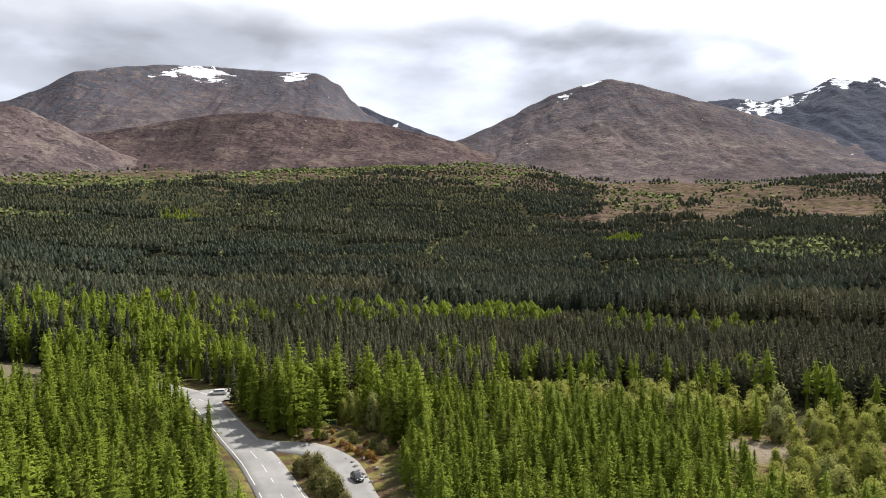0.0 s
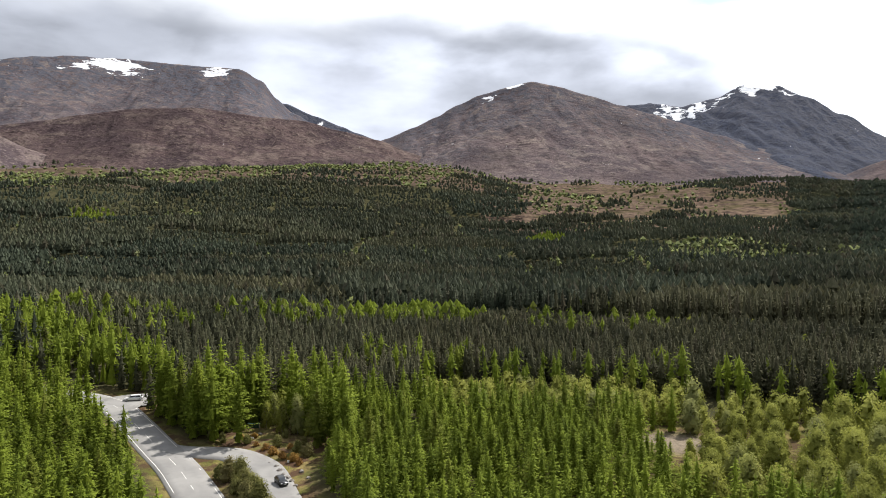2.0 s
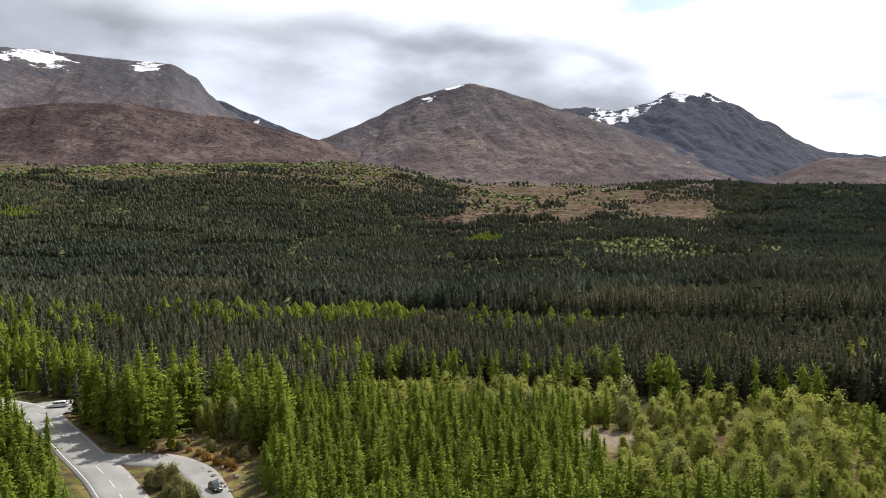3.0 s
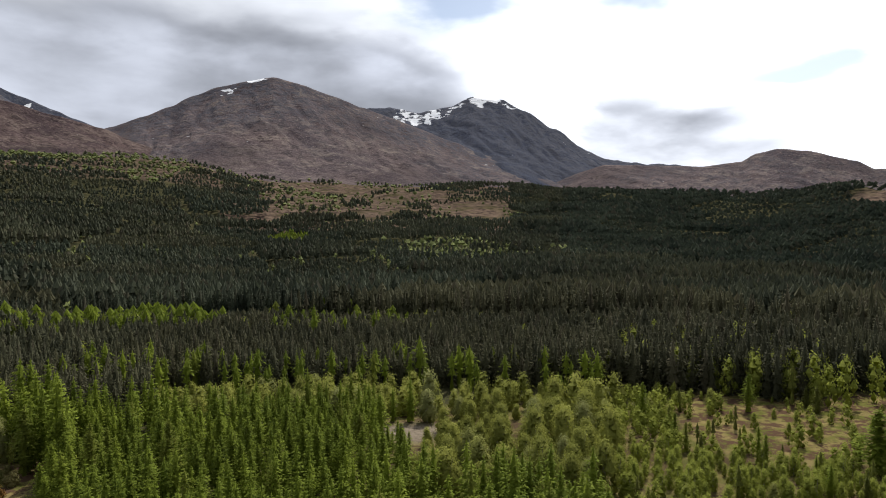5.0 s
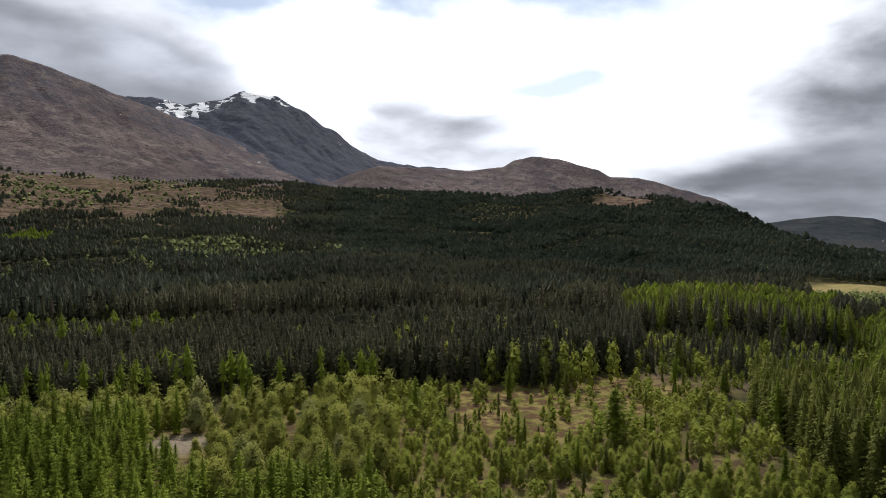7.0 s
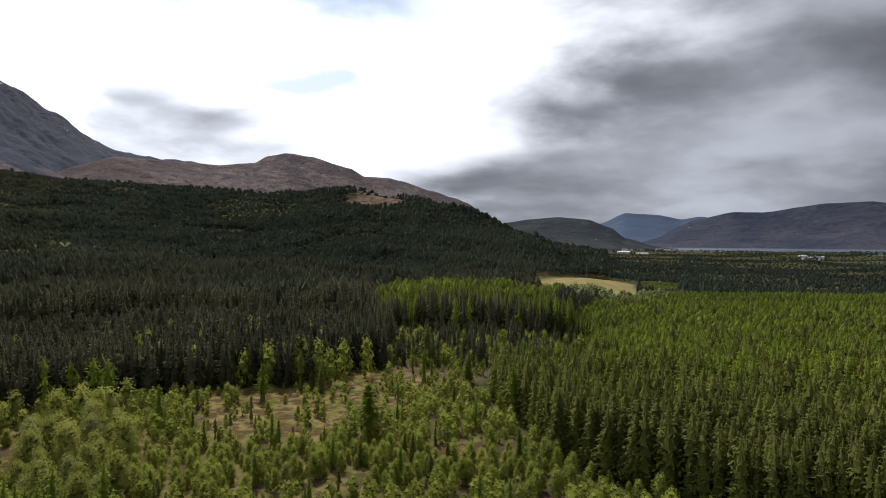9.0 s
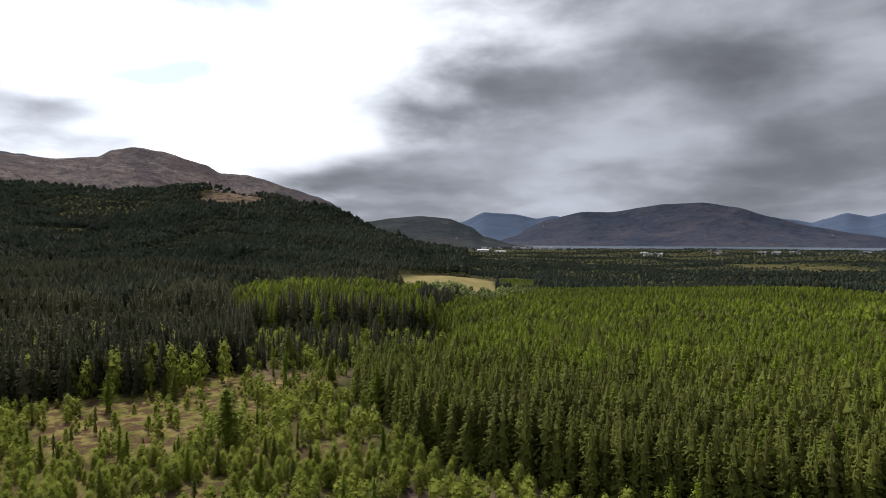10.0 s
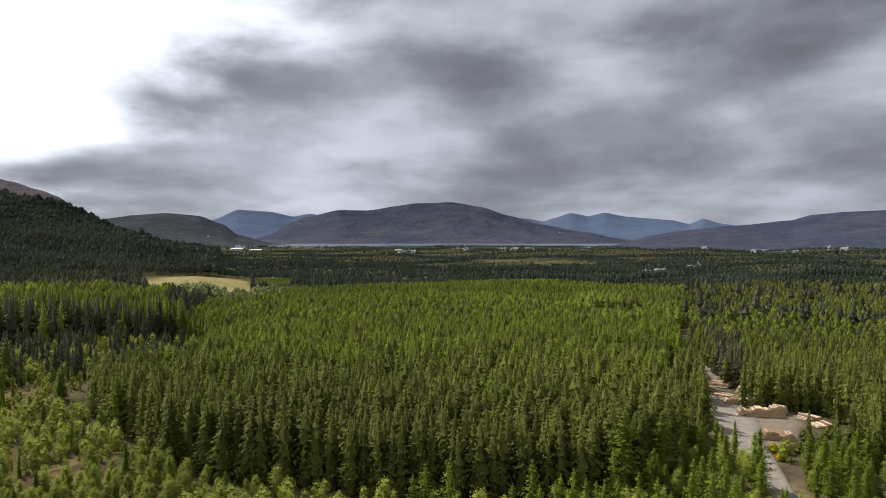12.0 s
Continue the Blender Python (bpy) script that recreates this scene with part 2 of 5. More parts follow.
M = {
    "larch": material("larch needles", leafy((0.080, 0.118, 0.017), (0.255, 0.320, 0.042), 0.42, (0.17, 0.17, 0.04), 0.05)),
    "spruce": material("spruce needles", leafy((0.028, 0.035, 0.024), (0.106, 0.116, 0.073), 0.25, (0.105, 0.088, 0.060), 0.12, drift=1.7)),
    "young": material("young spruce needles", leafy((0.058, 0.068, 0.020), (0.205, 0.228, 0.049), 0.35, (0.12, 0.11, 0.04), 0.10)),
    "birch": material("birch leaves", leafy((0.140, 0.172, 0.030), (0.375, 0.42, 0.085), 0.46, (0.24, 0.22, 0.10), 0.05)),
    # Duller birch copy: shade put into the colour of flat far crowns.
    "far_birch": material("muted birch leaves far off", leafy((0.10, 0.13, 0.05), (0.23, 0.265, 0.10), 0.35, (0.19, 0.18, 0.11), 0.10)),
    "willow": material("willow leaves", leafy((0.145, 0.168, 0.036), (0.375, 0.395, 0.095), 0.42, (0.30, 0.31, 0.16), 0.08)),
    "shrub": material("olive shrub leaves", leafy((0.13, 0.135, 0.045), (0.29, 0.29, 0.11), 0.35, (0.22, 0.17, 0.09), 0.25)),
    "gorse": material("gorse flowers", leafy((0.50, 0.34, 0.01), (0.78, 0.55, 0.02), 0.2, (0.45, 0.25, 0.02), 0.1)),
    "rust": material("dead bracken", leafy((0.20, 0.11, 0.035), (0.38, 0.23, 0.08), 0.3, (0.40, 0.26, 0.06), 0.2)),
    "log_bark": material("log bark", plain((0.23, 0.145, 0.09), 0.9, 0, 0.4, 3.0)),
    "log_end": material("cut wood", plain((0.68, 0.50, 0.30), 0.8, 0, 0.3, 6.0)),
    "pale_log": material("peeled logs", plain((0.54, 0.41, 0.28), 0.8, 0, 0.3, 3.0)),
    "black_paint": material("black car paint", plain((0.012, 0.012, 0.014), 0.25, 0.0, 0.1, 1.0, 0.6)),
    "white_paint": material("white car paint", plain((0.74, 0.74, 0.73), 0.3, 0.0, 0.03, 1.0, 0.6)),
    "glass": material("car glass", plain((0.03, 0.035, 0.04), 0.08, 0.0, 0.05, 1.0, 0.8)),
    "tyre": material("tyre rubber", plain((0.02, 0.02, 0.02), 0.9)),
    "rim": material("wheel alloy", plain((0.5, 0.5, 0.52), 0.35, 0.9, 0.1)),
    "lamp": material("lamp glass", plain((0.75, 0.75, 0.78), 0.1, 0.0, 0.02, 1.0, 0.8)),
    "tail_lamp": material("tail lamp glass", plain((0.45, 0.02, 0.02), 0.15, 0.0, 0.05, 1.0, 0.7)),
    "plate": material("plate", plain((0.7, 0.7, 0.66), 0.5, 0, 0.05)),
    "stone": material("grey rock", plain((0.22, 0.20, 0.18), 0.9, 0, 0.4, 1.5)),
    "render": material("pale house wall", plain((0.70, 0.69, 0.66), 0.8, 0, 0.08, 0.2)),
    "slate": material("slate roof", plain((0.16, 0.16, 0.175), 0.7, 0, 0.2, 0.3)),
    "metal_roof": material("pale metal roof", plain((0.55, 0.56, 0.58), 0.5, 0.2, 0.1, 0.1)),
    "green_board": material("dark green board", plain((0.02, 0.05, 0.035), 0.6, 0, 0.2)),
    "post": material("weathered post", plain((0.20, 0.165, 0.13), 0.85, 0, 0.3)),
    "bark": material("bark", plain((0.10, 0.08, 0.065), 0.9, 0, 0.35, 6.0)),
    "pale_bark": material("birch bark", plain((0.34, 0.31, 0.27), 0.85, 0, 0.4, 5.0)),
    "floor": material("forest floor", forest_floor),
    "asphalt": material("road surface", asphalt),
    "gravel": material("crushed stone", gravel),
    "water": material("loch water", water),
    "dirt": material("trodden earth", plain((0.15, 0.115, 0.065), 0.95, 0, 0.45, 0.5)),
    # Moor browns carry a purple cast that stands in for haze.
    "moor": material("hazy brown moor", moor((0.078, 0.060, 0.066), (0.146, 0.111, 0.108), (0.24, 0.198, 0.172))),
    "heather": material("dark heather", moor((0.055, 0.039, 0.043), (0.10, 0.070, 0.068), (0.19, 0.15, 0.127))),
    # Crag is coloured blue to stand in for aerial perspective.
    "crag": material("dark crag in haze", moor((0.042, 0.052, 0.082), (0.060, 0.068, 0.096), (0.088, 0.088, 0.105))),
    # Far hills have the blue of haze mixed into their heather colour.
    "far": material("far heather hill in haze", moor((0.036, 0.044, 0.070), (0.055, 0.057, 0.080), (0.082, 0.076, 0.088), 2.5, 0.5)),
    # The wood's green is shifted to blue, with distance haze in the colour.
    "wooded": material("wooded far hill", moor((0.022, 0.030, 0.037), (0.032, 0.038, 0.044), (0.066, 0.060, 0.060), 2.0, 0.6)),
    # Farthest hills: haze put in as pale blue of little contrast.
    "farthest": material("farthest hill in haze", moor((0.072, 0.100, 0.160), (0.078, 0.105, 0.164), (0.088, 0.112, 0.168), 3.0, 0.15)),
    "line": material("white road paint", plain((0.62, 0.61, 0.58), 0.7, 0, 0.2, 3.0)),
}

# ---- the lie of the land ----
LATTICE = np.random.RandomState(7).rand(256, 256)


def vnoise(x, y):
    """Smooth noise, 0 to 1, one lump a unit."""
    xi, yi = np.floor(x).astype(int), np.floor(y).astype(int)
    fx, fy = x - xi, y - yi
    fx, fy = fx * fx * (3 - 2 * fx), fy * fy * (3 - 2 * fy)
    a, b, c, d = xi & 255, yi & 255, (xi + 1) & 255, (yi + 1) & 255
    return (LATTICE[a, b] * (1 - fx) + LATTICE[c, b] * fx) * (1 - fy) + (LATTICE[a, d] * (1 - fx) + LATTICE[c, d] * fx) * fy


def fbm(x, y, octaves=5, rough=0.5):
    total, amp, size = 0.0, 1.0, 0.0
    for i in range(octaves):
        total = total + amp * vnoise(x * 2 ** i + 17.3 * i, y * 2 ** i + 9.1 * i)
        size, amp = size + amp, amp * rough
    return total / size - 0.5


RINGS = (0, 150, 300, 600, 1000, 1500, 2200, 5200)
# heights along each bearing, every 20 degrees from -60, at the distances above
LAND = np.array((
    (0, 12, 22, 24, 50, 115, 210, 260),
    (0, 11, 20, 18, 46, 112, 205, 260),
    (0, 0, 11, 10, 46, 120, 236, 275),
    (0, 0, 3, 4, 44, 126, 258, 300),
    (0, -1, 0, 2, 36, 102, 212, 262),
    (0, -1, 0, 2, 30, 92, 185, 240),
    (0, -1, 0, -2, 4, 30, 60, 60),
    (0, -1, -1, -4, -9, -10, -8, -7),
    (0, -1, 0, 0, -12, -12, -10, -7),
    (0, -1, 0, -2, -10, -8, -6, -6),
    (0, 0, 2, 4, 4, 6, 10, 20),
    (0, 2, 8, 12, 20, 30, 40, 60)), float)


def spline(t, a, b, c, d):
    return b + 0.5 * t * (c - a + t * (2 * a - 5 * b + 4 * c - d + t * (3 * (b - c) + d - a)))


def base_height(az, r):
    u = np.clip((np.asarray(az, float) + 60) / 20, 0, 10.999)
    v = np.clip(np.interp(r, RINGS, range(8)), 0, 6.999)
    i, j = u.astype(int), v.astype(int)
    fu, fv = u - i, v - j

    def column(k):
        k = np.clip(k, 0, 11)
        return spline(fv, *(LAND[k, np.clip(j + q, 0, 7)] for q in (-1, 0, 1, 2)))
    return spline(fu, *(column(i + q) for q in (-1, 0, 1, 2)))


def crest(profile, az):
    """A crest line's angle above the eye's level, smooth between its turning points."""
    a, e = np.array(profile[0::2]), np.array(profile[1::2])
    i = np.clip(np.searchsorted(a, az) - 1, 0, len(a) - 2)
    t = np.clip((az - a[i]) / (a[i + 1] - a[i]), 0, 1)
    soft = t * t * (3 - 2 * t)
    return e[i] + (e[i + 1] - e[i]) * (0.6 * t + 0.4 * soft)


NOSE = (30, 0.5, 37, 3.1, 42.6, 3.2, 48.3, 3.15, 54.5, 3.4, 56.6, 3.5, 59.2, 3.25, 61.9, 2.85, 64.6, 2.2, 67.3, 1.3, 70, 0.3, 72.8, -1.0, 75, -2.8, 78, -5.0)


def nose_height(az, r):
    """The wooded spur that runs out into the strath."""
    far = np.interp(az, (30, 56, 66, 78), (2150, 1900, 1650, 1150))
    near = far * 0.42
    t = np.clip((r - near) / (far - near), 0, 1)
    low = np.degrees(np.arctan2(base_height(az, near) - 48, near))
    el = low + (crest(NOSE, az) - low) * t ** 0.9
    z = 48 + np.minimum(r, far) * np.tan(np.radians(el)) - np.maximum(r - far, 0) * 0.22
    return np.where((az > 30) & (az < 78) & (r > near), z, -50)


def ground_height(az, r):
    x, y = r * np.sin(np.radians(az)), r * np.cos(np.radians(az))
    z = np.maximum(base_height(az, r), nose_height(az, r))
    z = z + 9.0 * np.clip(1 - np.hypot((az - 75.2) / 4.5, (r - 790) / 190), 0, 1)
    flat = np.clip((r - 2500) / 600, 0, 1) * np.clip((az - 76) / 5, 0, 1) * np.clip((120 - az) / 6, 0, 1)
    z = z * (1 - flat) - 10.0 * flat
    rough = np.clip((r - 120) / 900, 0.0, 1) * 32 * (1 - 0.95 * flat)
    z = z + 75 * np.clip((r - 700) / 1300, 0, 1) * np.clip((30 - az) / 12, 0, 1) * fbm(x / 620 + 3, y / 620, 3)
    z = z + rough * fbm(x / 210, y / 210, 4) + 0.5 * fbm(x / 23, y / 23, 3)
    return z


def spot(az, r, lift=0.0):
    """A point on the ground, by its bearing in degrees and its distance."""
    z = float(ground_height(np.array([float(az)]), np.array([float(r)]))[0])
    return Vector((r * math.sin(radians(az)), r * math.cos(radians(az)), z + lift))


def ground_at(x, y):
    return float(ground_height(np.degrees(np.arctan2(np.array([x]), np.array([y]))), np.array([math.hypot(x, y)]))[0])


def sheet(name, verts, faces, mat, smooth=True, normals=None, **masks):
    """A mesh from arrays: n x 3 corners and m x 3 or m x 4 faces, with values for its corners."""
    verts, faces = np.asarray(verts, np.float32), np.asarray(faces, np.int32)
    me = bpy.data.meshes.new(name)
    me.vertices.add(len(verts))
    me.vertices.foreach_set("co", verts.ravel())
    k = faces.shape[1]
    me.loops.add(faces.size)
    me.loops.foreach_set("vertex_index", faces.ravel())
    me.polygons.add(len(faces))
    me.polygons.foreach_set("loop_start", np.arange(0, faces.size, k, dtype=np.int32))
    me.polygons.foreach_set("use_smooth", np.full(len(faces), smooth, dtype=bool))
    me.update(calc_edges=True)
    if normals is not None:
        me.normals_split_custom_set_from_vertices(np.asarray(normals, np.float32))
    for key, values in masks.items():
        me.attributes.new(key, "FLOAT", "POINT").data.foreach_set("value", np.asarray(values, np.float32))
    me.materials.append(M[mat])
    return me


def grid_faces(rows, cols):
    i = np.arange((rows - 1) * (cols - 1))
    a = i // (cols - 1) * cols + i % (cols - 1)
    return np.stack([a, a + 1, a + cols + 1, a + cols], 1)


def patch(az, r, centre_az, centre_r, half_az, half_r, soft=0.35):
    """1 inside an uneven oval on the ground, 0 outside."""
    x, y = r * np.sin(np.radians(az)), r * np.cos(np.radians(az))
    d = np.hypot((az - centre_az) / half_az, (r - centre_r) / half_r) + 0.5 * fbm(x / 24, y / 24, 3)
    return np.clip((1 - d) / soft + 0.5, 0, 1)


ROAD = [(8, 70), (0, 80), (-6.5, 101), (-10.6, 121), (-12.6, 136), (-13.75, 149.5), (-14.8, 162), (-16.3, 177), (-17.75, 194), (-19.2, 209), (-21.5, 217), (-24.5, 222)]
LAYBY = [(-16.4, 177), (-14.4, 171.5), (-12.3, 168.5), (-10.2, 164.5), (-8.1, 154), (-6.6, 134), (-5.2, 122), (-2.5, 104)]
LOT = [(-19.2, 206), (-18.2, 211), (-17.0, 213), (-16.2, 213)]
YARD = [(124, 118), (121.6, 136), (120.2, 148), (118.9, 164), (117.6, 183), (116.6, 203), (115.4, 226)]
TRACK = [(115.6, 222), (114.9, 250), (113.6, 290), (113.1, 335), (113.9, 390)]


def smooth_line(points, step=2.0):
    """A curve over the plan through points given by bearing and distance."""
    p = [np.array((r * math.sin(radians(a)), r * math.cos(radians(a)))) for a, r in points]
    p = [2 * p[0] - p[1]] + p + [2 * p[-1] - p[-2]]
    line = []
    for i in range(1, len(p) - 2):
        n = max(2, int(np.linalg.norm(p[i + 1] - p[i]) / step))
        line += [spline(k / n, *p[i - 1:i + 3]) for k in range(n)]
    return np.array(line + [p[-2]])


WAYS = [(smooth_line(ROAD), 5.0), (smooth_line(LAYBY), 4.4), (smooth_line(LOT), 7.0), (smooth_line(YARD), 2.6), (smooth_line(TRACK), 1.6)]


def off_way(x, y):
    """How far a place lies from the edge of the nearest road or track."""
    best = np.full(x.shape, 1e9)
    for line, half in WAYS:
        for q in line[::2]:
            best = np.minimum(best, np.hypot(x - q[0], y - q[1]) - half)
    return best


def make_ground():
    az = np.concatenate([np.arange(-58, 148, 0.42), np.linspace(148, 302, 52)])
    r = np.concatenate([[0.0], np.geomspace(20, 320, 90), np.geomspace(325, 2400, 90), np.linspace(2450, 4880, 36)])
    R, A = np.meshgrid(r, az, indexing="ij")
    Az = np.where(A > 180, A - 360, A)
    Z = ground_height(Az, R)
    behind = np.clip((A - 148) / 30, 0, 1) * np.clip((302 - A) / 30, 0, 1)
    Z = Z * (1 - behind) + behind * np.clip((R - 300) / 900, 0, 1) * 60
    X, Y = R * np.sin(np.radians(A)), R * np.cos(np.radians(A))
    X, Y = X + 0.7 * (R < 1), Y + 0.5 * (R < 1)
    V = np.stack([X, Y, Z], -1).reshape(-1, 3)
    a, q = Az.ravel(), R.ravel()
    x, y = V[:, 0], V[:, 1]
    edge = np.full(len(q), 99.0)
    close = (q < 300)
    edge[close] = off_way(x[close], y[close])
    V[:, 2] -= 0.22 * np.clip(1.5 - edge, 0, 1) * (q < 300)
    grass = np.maximum.reduce([patch(a, q, 53, 205, 10, 34), patch(a, q, -8, 168, 5, 22), 0.25 * patch(a, q, 120, 185, 5, 50), patch(a, q, 60, 236, 6, 18), 0.8 * patch(a, q, 63, 610, 14, 60), 0.8 * patch(a, q, 66, 500, 9, 80), patch(a, q, 75, 720, 4.2, 110, 0.12),
                               0.9 * np.clip(1 - edge / 4, 0, 1), 0.7 * patch(a, q, 40, 150, 30, 60),
                               0.3 * ((a > 78) & (q > 1300) & (fbm(x / 300, y / 300, 4) < -0.28))])
    heath = np.maximum.reduce([0.15 * patch(a, q, -8.2, 172, 3.6, 14), patch(a, q, 85, 126, 28, 14), 1.0 * ((q > 1150) & (a > 9) & (a < 32)), 1.0 * (q > 1750) * (a < 32), 0.5 * patch(a, q, 64, 252, 4, 16), 0.8 * patch(a, q, 121.2, 180, 2.6, 30), 0.8 * patch(a, q, 114.6, 240, 2.2, 70), patch(a, q, 58.8, 1730, 2.6, 140)])
    stony = np.maximum.reduce([patch(a, q, 23.9, 179, 2.6, 8), 0.6 * patch(a, q, -33, 226, 4.5, 11), 0.9 * patch(a, q, 118.3, 202, 3.2, 30), patch(a, q, 114.5, 262, 1.6, 60)])
    me = sheet("ground", V, grid_faces(len(r), len(az)), "floor", grass=grass, heath=heath, gravel=stony, field=patch(a, q, 75.4, 750, 4.4, 120, 0.15))
    tagged(new("ground", me), "forest floor, rough grass and heath between the woods", "ground", kind="structure")


make_ground()


def hill(name, label, mat, near, far, profile, foot_drop=1.5, step=0.2, rows=90, gully=1.0, snow=None, rock=0.0, lo=None, hi=None):
    """A mountain between its foot and its crest, and a way down its far side."""
    az = np.arange(profile[0] if lo is None else lo, (profile[-2] if hi is None else hi) + 0.01, step)
    t = np.concatenate([np.linspace(0, 1, rows), np.linspace(1.02, 1.25, 10)])
    T, A = np.meshgrid(t, az, indexing="ij")
    top = crest(profile, A)
    wob = fbm(A / 9.0 + 5, A * 0 + near / 100, 1)
    reach = near + (far * (1 + 0.05 * wob) - near) * np.clip(T, 0, 1)
    reach = reach + np.maximum(T - 1, 0) * 1100
    low = np.degrees(np.arctan2(base_height(A, np.full_like(A, near)) - 48, near)) - foot_drop
    X, Y = reach * np.sin(np.radians(A)), reach * np.cos(np.radians(A))
    s = np.clip(T, 0, 1)
    el = low + (top - low) * (0.75 * s + 0.25 * s ** 1.8)
    bent = 160 * fbm(X / 350 + 4, Y / 350, 3)
    cut = np.abs(fbm((X + bent) / 260, (Y - bent) / 520 + near, 5)) * -2 + 0.25
    cut = cut - 0.8 * np.clip(0.16 - np.abs(fbm((X + 0.4 * bent) / 95 + 3, (Y - bent) / 420 + near, 4)), 0, 1) / 0.16 * s
    relief = gully * (0.6 * cut + 1.3 * fbm(X / 420, Y / 420, 6, 0.55)) * (s * (1 - s) * 3.2) + 0.2 * gully * fbm(X / 60, Y / 60, 4) * s
    Z = 48 + reach * np.tan(np.radians(el + relief * 0.8)) - np.maximum(T - 1, 0) * 800
    V = np.stack([X, Y, Z], -1).reshape(-1, 3)
    white = np.zeros(len(V))
    if snow:
        white = snow(A, el + relief * 0.5, top, X, Y).ravel()
    stone = np.clip(rock * (s * 1.4 - 0.3) + 0.8 * fbm(X / 300, Y / 300, 4), 0, 1).ravel() * (rock > 0)
    me = sheet(name, V, grid_faces(len(t), len(az)), mat, snow=white, rock=stone)
    return tagged(new(name, me), label, "mountain", kind="structure")


def snow_left(A, el, top, X, Y):
    d = top - el
    a = np.clip(1 - np.hypot((A + 19.0) / 4.2, (d - 0.55) / 0.75), 0, 1) + np.clip(1 - np.hypot((A + 11.9) / 1.7, (d - 0.4) / 0.75), 0, 1) * 1.2
    a = a + 0.45 * np.clip(1 - np.hypot((A + 27) / 2.6, d / 0.3), 0, 1)
    return np.clip(a * 1.0 + 1.3 * fbm(A * 0.9, el * 5.0, 4) - 0.10, 0, 1) * (a > 0)


def snow_middle(A, el, top, X, Y):
    d = top - el
    a = 0.55 * np.clip(1 - np.hypot((A - 9.5) / 1.3, (d - 0.4) / 0.5), 0, 1) + np.clip(1 - np.hypot((A - 11.8) / 1.3, d / 0.25), 0, 1)
    return np.clip(a * 1.2 + 0.7 * fbm(A * 2, el * 4, 4), 0, 1) * (a > 0.05)


def snow_crag(A, el, top, X, Y):
    d = top - el
    a = np.clip(1 - np.hypot((A - 29.6) / 3.6, d / 0.75), 0, 1) * 0.9 + np.clip(1 - np.hypot((A - 24.2) / 3.2, (d - 0.5) / 1.2), 0, 1) * 0.8
    return np.clip(a + 1.5 * fbm(A * 1.7, el * 2.4, 4), 0, 1) * (a > 0.02)


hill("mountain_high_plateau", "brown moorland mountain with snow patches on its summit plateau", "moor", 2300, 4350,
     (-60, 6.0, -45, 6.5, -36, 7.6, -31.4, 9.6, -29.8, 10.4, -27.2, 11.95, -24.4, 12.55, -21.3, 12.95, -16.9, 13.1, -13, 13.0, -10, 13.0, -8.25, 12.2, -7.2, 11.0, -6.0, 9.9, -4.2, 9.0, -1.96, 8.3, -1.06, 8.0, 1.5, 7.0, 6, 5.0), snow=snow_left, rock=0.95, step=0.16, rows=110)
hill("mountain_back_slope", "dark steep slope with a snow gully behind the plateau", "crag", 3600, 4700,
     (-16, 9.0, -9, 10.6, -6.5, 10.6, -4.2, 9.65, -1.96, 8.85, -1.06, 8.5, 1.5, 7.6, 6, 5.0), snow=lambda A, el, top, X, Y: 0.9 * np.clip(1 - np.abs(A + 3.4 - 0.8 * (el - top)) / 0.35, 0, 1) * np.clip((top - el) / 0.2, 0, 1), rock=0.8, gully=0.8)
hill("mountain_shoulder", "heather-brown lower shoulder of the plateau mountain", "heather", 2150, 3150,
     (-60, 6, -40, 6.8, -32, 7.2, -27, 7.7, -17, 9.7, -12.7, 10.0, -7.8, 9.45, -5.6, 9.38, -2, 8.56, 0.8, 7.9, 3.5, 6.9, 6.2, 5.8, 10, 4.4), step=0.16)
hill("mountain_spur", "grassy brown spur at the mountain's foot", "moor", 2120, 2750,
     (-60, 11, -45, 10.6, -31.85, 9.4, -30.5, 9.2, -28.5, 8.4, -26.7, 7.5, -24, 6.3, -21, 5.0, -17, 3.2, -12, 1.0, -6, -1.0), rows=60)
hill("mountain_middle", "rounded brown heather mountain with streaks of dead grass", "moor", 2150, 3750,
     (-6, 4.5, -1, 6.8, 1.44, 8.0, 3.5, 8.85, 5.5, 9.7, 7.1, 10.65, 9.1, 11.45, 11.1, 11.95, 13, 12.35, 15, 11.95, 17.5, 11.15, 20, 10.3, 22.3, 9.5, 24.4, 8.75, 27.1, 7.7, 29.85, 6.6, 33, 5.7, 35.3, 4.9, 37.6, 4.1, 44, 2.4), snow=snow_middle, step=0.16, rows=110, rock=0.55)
hill("mountain_crag", "dark craggy mountain, blue-grey with haze, snow in its corries", "crag", 2600, 4620,
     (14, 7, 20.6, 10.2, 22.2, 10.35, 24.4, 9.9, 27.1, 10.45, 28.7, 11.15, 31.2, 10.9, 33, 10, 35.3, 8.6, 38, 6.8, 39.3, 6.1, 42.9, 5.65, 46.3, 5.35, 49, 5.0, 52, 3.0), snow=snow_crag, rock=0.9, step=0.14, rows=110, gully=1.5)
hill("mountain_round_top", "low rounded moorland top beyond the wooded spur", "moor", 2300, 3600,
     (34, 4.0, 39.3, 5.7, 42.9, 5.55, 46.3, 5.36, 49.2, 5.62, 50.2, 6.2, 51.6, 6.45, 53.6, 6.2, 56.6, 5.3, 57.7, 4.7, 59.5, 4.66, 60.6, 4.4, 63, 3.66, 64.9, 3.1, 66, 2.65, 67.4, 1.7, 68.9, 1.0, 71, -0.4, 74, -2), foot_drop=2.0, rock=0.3)
